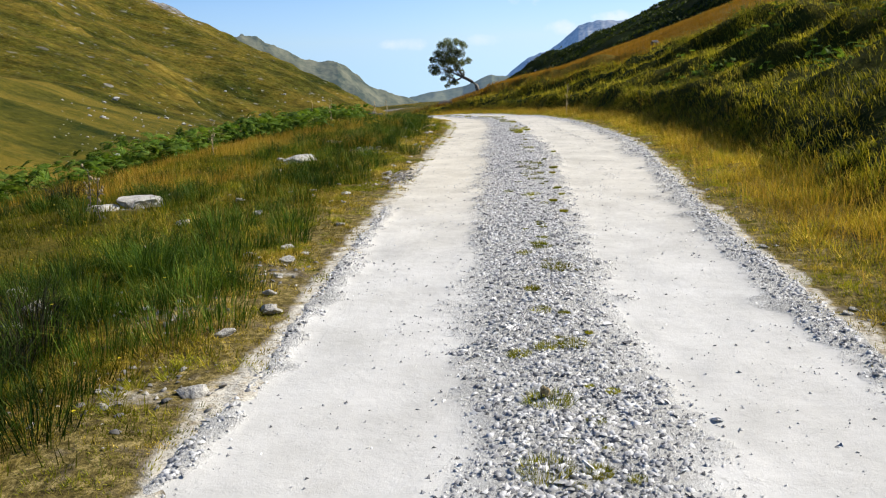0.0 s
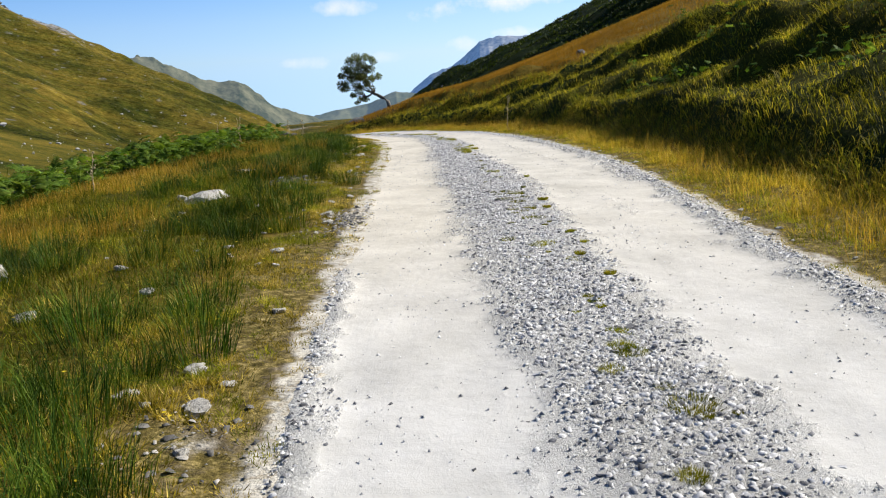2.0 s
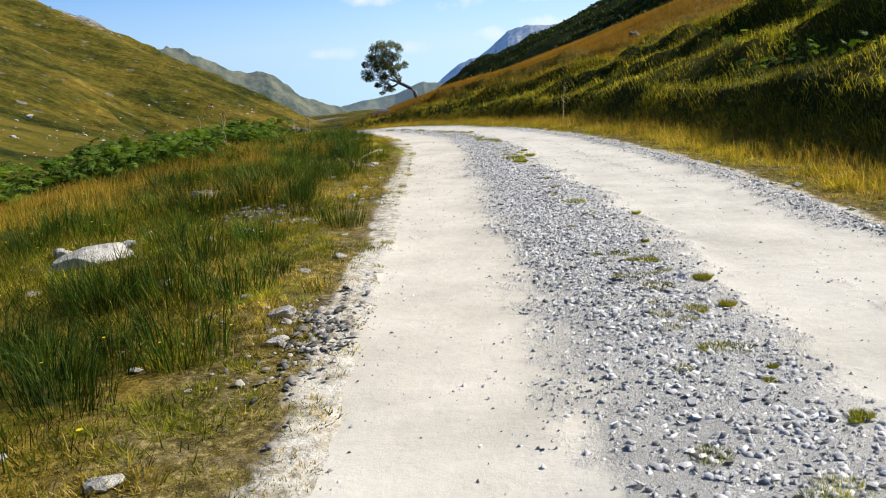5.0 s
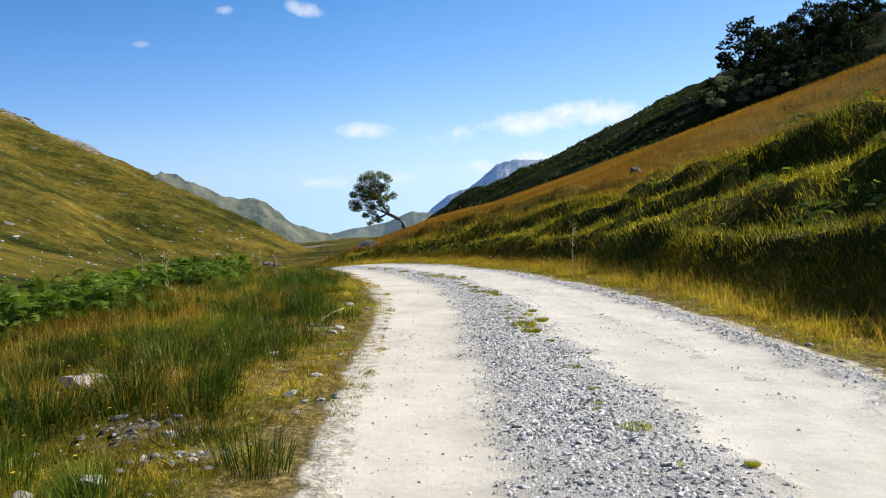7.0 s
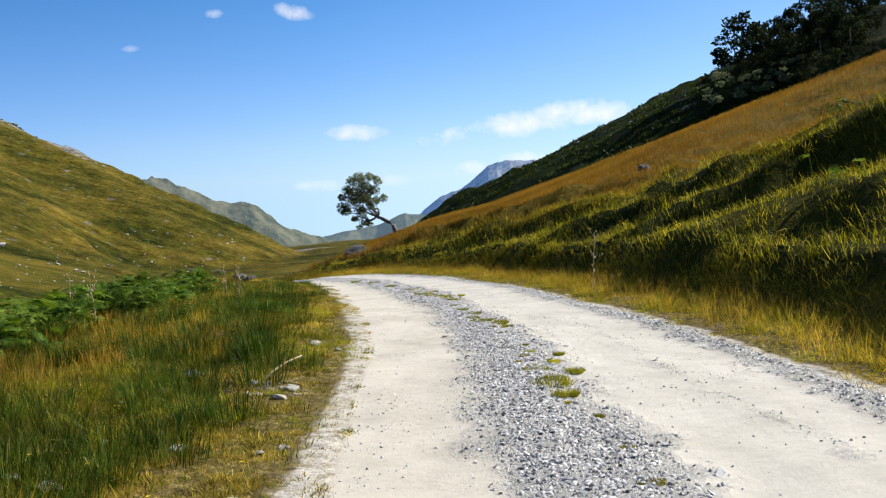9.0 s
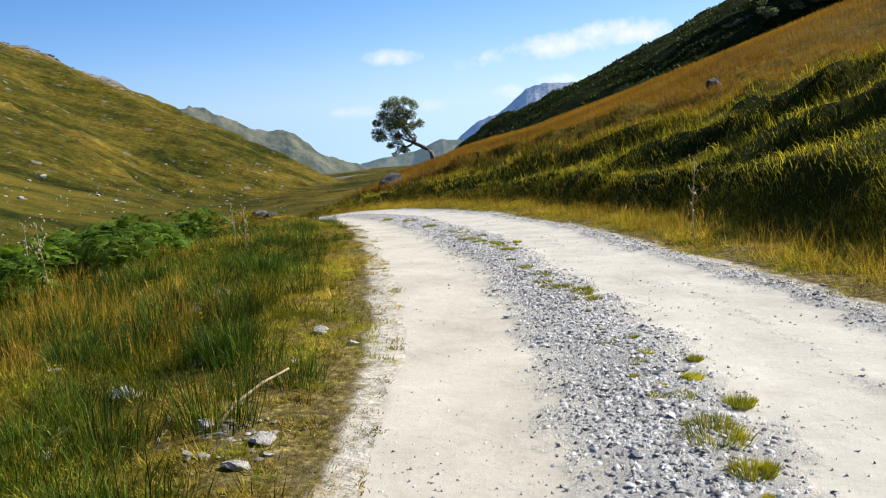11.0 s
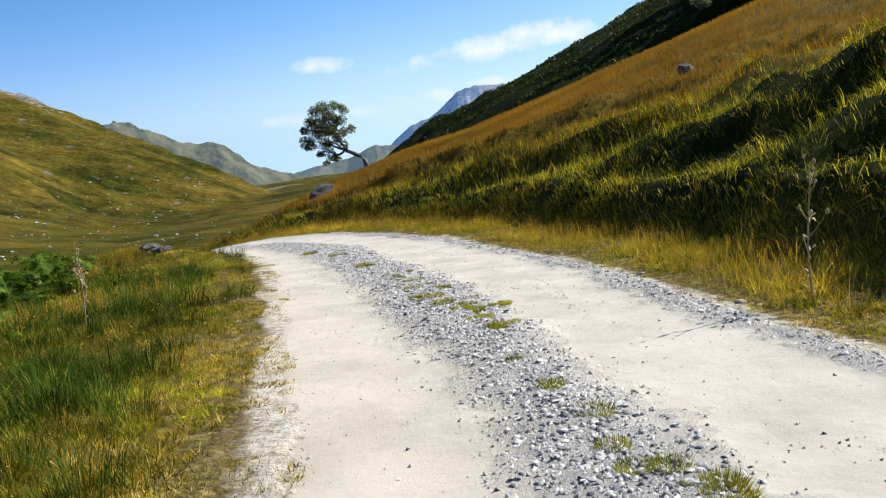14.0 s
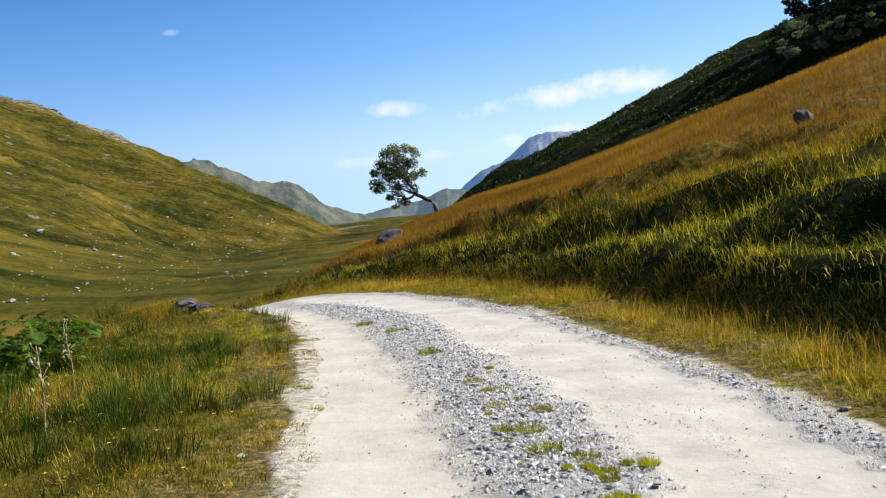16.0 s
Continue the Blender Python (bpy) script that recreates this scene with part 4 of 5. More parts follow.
# little tufts in the middle of the track
tuft_spots = [(-0.21, 3.32, 1.3), (0.0, 3.34, 0.7), (-0.24, 4.09, 1.3), (-0.45, 4.79, 0.8), (-0.31, 4.93, 0.8), (-0.15, 4.99, 1.0), (-0.39, 5.71, 0.8), (-0.34, 6.98, 1.3), (-0.5, 7.76, 1.0), (-1.15, 11.14, 0.8), (-1.07, 12.86, 0.8), (-0.8, 10.88, 1.0),
              (-0.54, 7.87, 0.9), (-0.64, 7.5, 0.8), (-0.49, 6.28, 0.7), (-1.01, 13.47, 1.0), (-0.87, 10.81, 0.9), (-0.61, 10.18, 0.8), (-1.16, 13.7, 1.1), (-0.99, 14.15, 1.0), (-1.14, 14.4, 0.8), (-0.7, 13.69, 0.7), (-1.05, 13.08, 0.8),
              (-0.88, 12.96, 0.8), (-1.07, 12.62, 0.7), (-0.91, 12.29, 0.9), (-0.81, 12.28, 0.8), (-1.99, 21.38, 1.7), (-1.33, 16.87, 1.1), (-1.97, 21.56, 1.2), (-1.25, 16.1, 0.7), (-2.74, 25.31, 0.9), (-1.91, 21.0, 1.1), (-2.04, 21.99, 0.8), (-2.16, 22.02, 0.7),
              (-1.77, 21.89, 0.9), (-1.93, 22.36, 0.7), (-1.86, 22.74, 0.6), (-2.45, 24.98, 1.2), (-2.79, 25.55, 0.9), (-2.6, 25.3, 1.0), (-2.81, 26.03, 1.2), (-2.98, 26.56, 0.9), (-2.44, 25.1, 1.0), (-2.36, 24.69, 0.8), (-4.0, 30.1, 0.8), (-3.71, 29.59, 1.2),
              (-3.24, 28.25, 1.0), (-4.11, 31.39, 1.3), (-4.34, 31.87, 1.0), (-3.82, 30.07, 1.1), (-3.47, 29.77, 0.9), (-3.48, 29.42, 0.9), (-3.39, 29.12, 0.8), (-3.16, 29.25, 0.7), (-4.96, 33.54, 1.4), (-5.66, 35.42, 1.5), (-6.27, 36.35, 1.4), (-3.94, 30.3, 0.9), (-4.08, 30.83, 1.1), (-3.75, 30.63, 0.9)]
kinds = [clump("grass_tuft", 420, 0.045, 0.085, 0.10, 0.007, 0.8, LIME, True) for _ in range(5)]
yy_ = rng.uniform(2.8, 36, 110)
weeds = [(float(np.interp(v_, *STRIP_L) * (1 - w_) + np.interp(v_, *STRIP_R) * w_), float(v_), float(c_)) for v_, w_, c_ in zip(yy_, rng.normal(0.68, 0.16, 110), rng.uniform(0.25, 0.6, 110))]
plant_out(kinds, [(a_, b_, c_ * 0.8) for a_, b_, c_ in tuft_spots + weeds], "small yellow-green grass tuft in the gravel middle of the track", "grass tuft", "tufts in the track", lift=0.092)

# bracken
def part(name, me, mat, parent, label="", at=None):
    """One mesh as a part of a thing."""
    if not me.materials:
        me.materials.append(mat)
    ob = new(name, me)
    ob.parent = parent
    if at is not None:
        ob.matrix_basis = at
    if label:
        ob["label"] = label
    return ob


def mesh_of(name, verts, faces, smooth=True):
    me = bpy.data.meshes.new(name)
    me.from_pydata([tuple(map(float, v)) for v in verts], [], [tuple(int(i) for i in f) for f in faces])
    me.update()
    if smooth:
        me.polygons.foreach_set("use_smooth", np.ones(len(me.polygons), bool))
    return me


def frond_mesh(pairs=8, length=0.5, stalk=0.45):
    """A fern frond: an upright stalk that bends over into a broad flat triangle of leaflets."""
    v, f = [], []
    spine = [np.array((0.04 * t, 0, stalk * t)) for t in (0.0, 0.5, 1.0)]
    for i in range(1, pairs + 2):
        t = i / (pairs + 1)
        spine.append(np.array((0.04 + length * (0.12 * t + 0.80 * t ** 1.3), 0, stalk + length * (0.42 * t - 0.50 * t * t))))
    for i, c in enumerate(spine):
        w_ = 0.006 * (1 - 0.8 * i / len(spine))
        v += [c + (0, -w_, 0), c + (0, w_, 0)]
        if i:
            f.append((2 * i - 2, 2 * i - 1, 2 * i + 1, 2 * i))
    for i in range(3, len(spine)):
        t = (i - 2) / (pairs + 1)
        c, d = spine[i], spine[i] - spine[i - 1]
        d = d / np.linalg.norm(d)
        size = length * 0.52 * (1 - t) ** 0.8 + 0.02
        for sgn in (-1, 1):
            o = np.array((0.35, sgn, 0.10 + rng.normal(0, 0.12)))
            o = o / np.linalg.norm(o)
            wd = d * (size * 0.07 + 0.010)
            b, k = len(v), 0 if sgn < 0 else 1
            droop = np.array((0, 0, -0.16 * size))
            v += [c + o * size * 0.5 + wd, c + o * size * 0.5 - wd, c + o * size + droop]
            f += [(2 * i - 2 + k, 2 * i + k, b, b + 1), (b + 1, b, b + 2)]
    return mesh_of("frond", v, f, False)


FRONDS = [frond_mesh(length=l_, stalk=a_) for l_, a_ in ((0.46, 0.62), (0.40, 0.80), (0.50, 0.48), (0.36, 0.34), (0.42, 0.2))]


def bracken_plant(count, spread=0.3):
    root = new("bracken")
    turn0 = rng.uniform(0, 360)
    for i in range(count):
        part("frond", FRONDS[int(rng.integers(0, 5))], FERN, root, at=pose(rng.normal(0, spread), rng.normal(0, spread), rng.uniform(-0.06, 0.0), rng.normal(0, 17), rng.normal(-6, 17), turn0 + 137.5 * i + rng.normal(0, 22)) @ Matrix.Scale(rng.uniform(0.75, 1.15), 4))
    return root


x, y, e = beside(185, 8, 34, 3.6, 9.5, -1)
keep = (e > np.interp(y, [8, 14, 20, 24, 30, 40], [7.0, 6.8, 5.6, 4.6, 3.5, 2.9])) & (e < np.interp(y, [8, 20, 30, 40], [9.5, 9.0, 7.2, 5.2]) + 0.6)
x2, y2, e2 = beside(120, 24, 38.5, 2.7, 6.0, -1)
keep2 = e2 > np.interp(y2, [24, 28, 32, 38], [4.0, 3.2, 2.8, 3.0])
spots = [(a_, b_, rng.uniform(0.68, 0.92)) for a_, b_ in zip(x[keep], y[keep])] + [(a_, b_, rng.uniform(0.58, 0.82)) for a_, b_ in zip(x2[keep2], y2[keep2])]
kinds = [bracken_plant(12) for _ in range(7)]
plant_out(kinds, spots, "leafy green bracken massed at the edge of the verge", "bracken", "bracken along the verge")
x, y, e = beside(60, 12, 50, 2.6, 14, 1)
keep = vnoise(x, y, 5.0, 68) > 0.5
x3, y3 = rng.uniform(4.5, 10.5, 30), rng.uniform(24, 40, 30)
x4, y4, _ = beside(100, 8, 26, 2.3, 12.0, 1)
thick = vnoise(x4, y4, 2.5, 69) > 0.35
x3, y3 = np.r_[x3, x4[thick]], np.r_[y3, y4[thick]]
spots = [(a_, b_, rng.uniform(0.36, 0.62)) for a_, b_ in zip(np.r_[x[keep], x3], np.r_[y[keep], y3])]
kinds = [bracken_plant(8) for _ in range(4)]
plant_out(kinds, spots, "pale-tipped bracken among the grass of the bank", "bracken", "bracken on the bank")

# ---- stones ----
def lump(name, seed, flat=0.6, rings=9, rough=0.35, fine=3):
    """An angular stone: a squashed ball, cut by random planes, with a broken surface."""
    r_ = np.random.default_rng(seed)
    bm = bmesh.new()
    bmesh.ops.create_icosphere(bm, subdivisions=fine, radius=1.0)
    cuts = [(Vector(r_.normal(0, 1, 3)).normalized(), r_.uniform(0.5, 0.85)) for _ in range(rings)]
    stretch = Vector((r_.uniform(0.8, 1.3), r_.uniform(0.7, 1.0), flat))
    for v in bm.verts:
        for nrm, d in cuts:
            over = v.co.dot(nrm) - d
            if over > 0:
                v.co -= nrm * over
        v.co *= 1 + rough * 0.35 * noise.noise(v.co * 2.3 + Vector((seed, 0, 0))) + rough * 0.12 * noise.noise(v.co * 7)
        v.co = Vector((v.co.x * stretch.x, v.co.y * stretch.y, v.co.z * stretch.z))
    me = bpy.data.meshes.new(name)
    bm.to_mesh(me)
    bm.free()
    return me


def stones(name, meshes, mat, spots, label, category, group):
    """spots: x, y, radius, share sunk."""
    for i, (px, py, size, sink) in enumerate(spots):
        sink += 0.12
        me = meshes[i % len(meshes)]
        if not me.materials:
            me.materials.append(mat)
        ob = new(name, me)
        z = float(land(np.array([px]), np.array([py]))[0])
        ob.matrix_basis = pose(px, py, z + size * (0.35 - sink), rng.uniform(-12, 12), rng.uniform(-12, 12), rng.uniform(0, 360)) @ Matrix.Scale(size, 4)
        tagged(ob, label, category, group)


def sight(az_, el_, far_=900.0, near_=8.0):
    """Where a line from the end of the walk meets the land."""
    d = 8 * 1.01 ** np.arange(0, 480)
    d = d[(d < far_) & (d > near_)]
    px, py = EYE16[0] + d * math.sin(radians(az_)), EYE16[1] + d * math.cos(radians(az_))
    below = EYE16[2] + d * math.tan(radians(el_)) < land(px, py)
    i = int(np.argmax(below)) if below.any() else len(d) - 1
    return float(px[i]), float(py[i]), float(d[i])


small = [lump("stone", 40 + i, 0.38, 14) for i in range(8)]
verge_stones = [(-6.4, 10.2, 0.30, 0.2), (-5.95, 10.5, 0.34, 0.1), (-4.57, 8.87, 0.11, 0), (-4.43, 6.68, 0.10, 0), (-3.13, 7.26, 0.09, 0), (-2.27, 5.58, 0.08, 0), (-2.39, 5.03, 0.07, 0), (-4.52, 5.92, 0.14, 0.1), (-2.93, 7.68, 0.09, 0),
                (-2.68, 7.04, 0.09, 0), (-2.14, 4.07, 0.11, 0.1), (-4.07, 5.5, 0.14, 0), (-3.78, 4.85, 0.12, 0), (-2.95, 7.74, 0.07, 0), (-2.31, 5.65, 0.09, 0), (-2.59, 6.58, 0.05, 0), (-2.47, 6.05, 0.07, 0), (-5.62, 10.32, 0.10, 0), (-2.66, 7.45, 0.06, 0),
                (-4.36, 15.88, 0.10, 0), (-5.76, 18.61, 0.22, 0.2), (-5.48, 16.22, 0.06, 0), (-5.17, 14.58, 0.28, 0.25), (-5.67, 15.04, 0.13, 0.1), (-4.27, 16.78, 0.08, 0), (-3.24, 13.09, 0.10, 0), (-3.13, 12.57, 0.09, 0), (-3.25, 14.7, 0.06, 0),
                (-5.23, 15.25, 0.10, 0), (-4.32, 15.85, 0.09, 0), (-5.71, 18.42, 0.20, 0.2), (-4.33, 16.85, 0.07, 0), (-3.66, 17.77, 0.05, 0), (-6.07, 19.22, 0.07, 0), (-4.52, 21.6, 0.08, 0), (-5.28, 22.26, 0.12, 0.1), (-5.96, 24.85, 0.10, 0.1), (-4.16, 21.41, 0.08, 0),
                (-4.15, 21.06, 0.06, 0), (-4.44, 23.68, 0.05, 0), (-5.36, 21.72, 0.08, 0), (-6.04, 25.06, 0.14, 0.1), (-5.94, 25.56, 0.12, 0), (-4.48, 23.75, 0.07, 0), (-4.16, 23.44, 0.06, 0), (-5.69, 29.85, 0.05, 0)]
stones("stone", small, STONE, verge_stones, "pale weathered stone lying in the verge grass", "stone", "stones of the verge")
x, y, e = beside(70, 4, 24, 0.25, 2.4, -1)
stones("stone", small, STONE, [(a_, b_, 0.03 + 0.06 * rng.uniform(0, 1) ** 2, 0.05) for a_, b_ in zip(x, y)], "small pale stone half hidden in the verge grass", "stone", "stones of the verge")
x, y, e = beside(170, 3, 38, -0.12, 0.35, 1)
stones("stone", small, STONE, [(a_, b_, 0.016 + 0.042 * rng.uniform(0, 1) ** 2.5, 0.1) for a_, b_ in zip(x, y)], "grey broken stone along the edge of the track", "stone", "stones of the track edge")
big = [lump("rock", 60 + i, 0.62, 12, 0.5) for i in range(4)]
stones("rock", big, CRAG, [(3.0, 47.9, 0.36, -0.25), (2.0, 33.1, 0.2, -0.3), (0.5, 37.9, 0.17, -0.3)], "dark lichen-spotted rock set in the hillside grass", "rock", "rocks of the hillside")

low_rocks = [lump("rock", 64 + i, 0.3, 16, 0.8) for i in range(3)]
stones("rock", low_rocks, CRAG, [(*sight(-24.2, -7.0)[:2], 0.36, 0.0), (*sight(-23.4, -7.2)[:2], 0.22, 0.0), (*sight(-20.9, -6.7)[:2], 0.40, 0.1)], "flat dark rock lying in the verge grass", "rock", "rocks of the verge")

spots = []
for a_, e_, s_ in ((-32.2, -1.52, 1.0), (-33.0, -1.6, 0.6), (-33.8, -2.6, 0.8), (-34.6, -2.5, 0.5), (-29.2, -2.85, 0.7), (-28.2, -3.3, 0.7), (-27.8, -3.5, 0.6), (-30.5, -5.03, 0.7), (-34.1, -5.36, 0.9), (-21.5, -4.99, 0.5), (-23.9, -4.1, 0.45), (-19.1, -5.31, 0.5), (-20.3, -5.1, 0.5)):
    px, py, d = sight(a_, e_)
    spots.append((px, py, s_ * d / 190, 0.1))
for _ in range(230):
    a_, e_ = rng.uniform(-38, -17), -5.6 + 4.4 * rng.uniform(0, 1) ** 1.3
    px, py, d = sight(a_, e_)
    spots.append((px, py, (0.07 + 0.2 * rng.uniform(0, 1) ** 2.5) * d / 110, 0.1))
stones("boulder", [lump("boulder", 80 + i, 0.6, 10, fine=2) for i in range(6)], BOULDER, spots, "pale grey boulder scattered on the glen side", "boulder", "boulders of the glen")
spots = []
for _ in range(20):
    a_ = rng.uniform(-4, 12)
    dd = np.interp(a_, [-5, 5, 14], [236, 208, 168]) - rng.uniform(2, 60)
    spots.append((EYE16[0] + dd * math.sin(radians(a_)), EYE16[1] + dd * math.cos(radians(a_)), rng.uniform(0.25, 0.8), 0.25))
stones("boulder", [lump("boulder", 100 + i, 0.6, 11, fine=2) for i in range(4)], DIM, spots, "grey rock breaking through the dark hillside turf", "boulder", "rocks of the dark hill")
# crags along the crest of the hill across the glen
spots = []
for _ in range(110):
    i = int(rng.integers(24 * 4, 24 * 12))
    c_ = LEFT_HILL[i]
    back_ = rng.normal(0, 7) - 2
    wx, wy = c_[0] - EYE16[0], c_[1] - EYE16[1]
    wl = math.hypot(wx, wy)
    spots.append((float(c_[0] + wx / wl * back_), float(c_[1] + wy / wl * back_), 0.6 + 1.7 * rng.uniform(0, 1) ** 2.2, 0.52))
stones("crag", [lump("crag", 140 + i, 0.62, 14, 0.6, fine=2) for i in range(5)], CRAG, spots, "weathered crag breaking the crest of the far hillside", "crag", "crags of the hill crest")
px, py, d = sight(-10.9, -3.9, near_=40.0)
stones("rock_outcrop", [lump("rock_outcrop", 93, 0.42, 18, 0.9)], CRAG, [(px, py, 1.25, 0.05)], "dark rock outcrop on the brow below the tree", "rock", "")

# loose gravel
def gravel(name, x, y, z, size, mat):
    """Angular chips lying on their flat side."""
    n = len(x)
    c = np.array([(-1, -1, -1), (1, -1, -1), (1, 1, -1), (-1, 1, -1), (-0.7, -0.6, 1), (0.8, -0.2, 1), (-0.3, 0.8, 1)], float)
    v = c[None] * rng.uniform(0.45, 1.15, (n, 7, 3)) * np.array([1.05, 0.72, 0.27])
    a, b = rng.uniform(0, 2 * math.pi, n), rng.normal(0, 0.3, n)
    ca, sa, cb, sb = np.cos(a), np.sin(a), np.cos(b), np.sin(b)
    X = v[..., 0] * cb[:, None] + v[..., 2] * sb[:, None]
    Z = -v[..., 0] * sb[:, None] + v[..., 2] * cb[:, None]
    Y = v[..., 1]
    v = np.stack([X * ca[:, None] - Y * sa[:, None], X * sa[:, None] + Y * ca[:, None], Z], -1) * size[:, None, None] * 0.5
    v += np.stack([x, y, z], 1)[:, None, :]
    at = np.arange(n)[:, None, None] * 7
    quads = (at + np.array([(0, 1, 5, 4), (2, 3, 6, 5), (3, 0, 4, 6)])[None]).reshape(-1, 4)
    tris = (at + np.array([(4, 5, 6), (1, 2, 5)])[None]).reshape(-1, 3)
    return mesh_object(name, v.reshape(-1, 3), [quads, tris], mat, smooth=False)


def shards(name, x, y, z, size, mat):
    """Small three-sided splinters."""
    n = len(x)
    a = rng.uniform(0, 2 * math.pi, n)[:, None] + np.array([0, 2.1, 4.2]) + rng.uniform(-0.6, 0.6, (n, 3))
    rad = rng.uniform(0.5, 1.3, (n, 3)) * size[:, None] * 0.55
    foot = np.stack([x[:, None] + rad * np.cos(a), y[:, None] + rad * np.sin(a), np.repeat(z[:, None], 3, 1) - 0.001 + rng.uniform(0, 0.15, (n, 3)) * size[:, None]], -1)
    top = np.stack([x + rng.normal(0, 0.25, n) * size, y + rng.normal(0, 0.25, n) * size, z + 0.003 + size * rng.uniform(0.2, 0.5, n)], 1)
    v = np.concatenate([foot, top[:, None, :]], 1).reshape(-1, 3)
    at = np.arange(n)[:, None, None] * 4
    return mesh_object(name, v, (at + np.array([(0, 1, 3), (1, 2, 3), (2, 0, 3)])[None]).reshape(-1, 3), mat, smooth=False)


def chip_material(name, stops):
    m, N = material(name)
    geo = N.add("ShaderNodeNewGeometry")
    pos = geo.outputs["Position"]
    obj = N.add("ShaderNodeObjectInfo").outputs["Random"]
    r_ = N.math("FRACT", N.math("ADD", geo.outputs["Random Per Island"], obj))
    col = N.ramp(r_, stops)
    tone = N.ramp(N.noise(pos, 60.0, 4.0), [(0.3, 0.8), (0.7, 1.1)])
    finish(N, N.mix(1.0, col, tone, "MULTIPLY"), 0.9, N.noise(pos, 180.0, 4.0), 0.4, 0.004)
    return m


CHIP = chip_material("gravel_chip", [(0.0, (0.085, 0.086, 0.09)), (0.22, (0.27, 0.272, 0.278)), (0.6, (0.50, 0.50, 0.50)), (1.0, (0.70, 0.695, 0.68))])
RUBBLE = chip_material("rubble", [(0.0, (0.08, 0.075, 0.07)), (0.5, (0.22, 0.21, 0.19)), (1.0, (0.46, 0.43, 0.38))])


def on_road(n, y0, y1, power=1.0):
    s0, s1 = np.interp(y0, CY, CS), np.interp(y1, CY, CS)
    k = np.searchsorted(CS, s0 + (s1 - s0) * rng.uniform(0, 1, n) ** power)
    w = rng.uniform(-1.06, 1.06, n)
    ln_ = np.hypot(TX[k], TY[k])
    jx = rng.uniform(-0.13, 0.13, n)
    x = CX[k] + w * CH[k] * TY[k] / ln_ + jx * TX[k]
    y = CY[k] - w * CH[k] * TX[k] / ln_ + jx * TY[k]
    z = road_height(w, y, x, CZ[k])
    m_, s_ = looseness(w, y, x)
    return x, y, z, m_, s_


x, y, z, m_, s_ = on_road(240000, 2.4, 40, 1.2)
l_ = np.maximum(m_, 0.75 * s_)
keep = rng.uniform(0, 1, len(x)) < np.maximum(l_ ** 1.3 * (0.45 + 0.7 * vnoise(x, y, 0.6, 70)), 0.016 + 0.10 * step(0.6, 0.8, 0.6 * vnoise(x, y, 0.9, 72) + 0.4 * vnoise(x, y, 0.25, 73)))
x, y, z, l_ = x[keep], y[keep], z[keep], l_[keep]
size = (0.016 + 0.032 * rng.uniform(0, 1, len(x)) ** 2.4) * (0.55 + 0.45 * step(0.05, 0.6, l_))
broad = size > 0.036
stuff(gravel("gravel", x[broad], y[broad], z[broad] + size[broad] * 0.10, size[broad], CHIP), "loose grey crushed gravel on the track", "gravel")
stuff(shards("gravel", x[~broad], y[~broad], z[~broad], size[~broad], CHIP), "fine angular grey stone chippings on the track", "gravel")
# bigger broken stones, each its own piece of the track
chips = []
for i in range(8):
    me = bpy.data.meshes.new("stone")
    bm = bmesh.new()
    r_ = np.random.default_rng(200 + i)
    bmesh.ops.create_cube(bm, size=1.6)
    bmesh.ops.bisect_plane(bm, geom=bm.verts[:] + bm.edges[:] + bm.faces[:], plane_co=(0.3, 0, 0.2), plane_no=Vector(r_.normal(0, 1, 3)), clear_outer=True)
    bmesh.ops.contextual_create(bm, geom=[e_ for e_ in bm.edges if e_.is_boundary])
    for v in bm.verts:
        v.co = Vector((v.co.x * 1.25 + 0.5 * v.co.z * r_.uniform(-1, 1), v.co.y * 0.85, v.co.z * 0.32)) * r_.uniform(0.7, 1.15)
    bm.to_mesh(me)
    bm.free()
    me.materials.append(CHIP)
    chips.append(me)
x, y, z, m_, s_ = on_road(2600, 2.2, 36, 1.1)
keep = rng.uniform(0, 1, len(x)) < np.maximum(m_, 0.55 * s_) ** 2
for i, (px, py, pz) in enumerate(list(zip(x[keep], y[keep], z[keep]))[:300]):
    size = 0.012 + 0.020 * rng.uniform(0, 1) ** 2
    part("stone", chips[i % 8], CHIP, road, at=pose(px, py, pz + size * 0.25, rng.normal(0, 14), rng.normal(0, 14), rng.uniform(0, 360)) @ Matrix.Scale(size, 4))
# broken rock spilled at the left edge
n = 280
x, y = rng.normal(-2.95, 0.13, n), rng.normal(12.7, 0.45, n)
size = 0.015 + 0.06 * rng.uniform(0, 1, n) ** 3
stuff(gravel("rubble", x, y, land(x, y) + 0.02, size, RUBBLE), "grey broken rubble spilled at the track edge", "rubble")
n = 900
x, y = np.concatenate([rng.normal(bx, br * 0.55, 82) for bx, by, br in BARE]), np.concatenate([rng.normal(by, br * 0.55, 82) for bx, by, br in BARE])
size = 0.015 + 0.06 * rng.uniform(0, 1, len(x)) ** 3
stuff(gravel("rubble", x, y, land(x, y) + 0.01, size, RUBBLE), "stones in bare patches of the verge", "rubble")

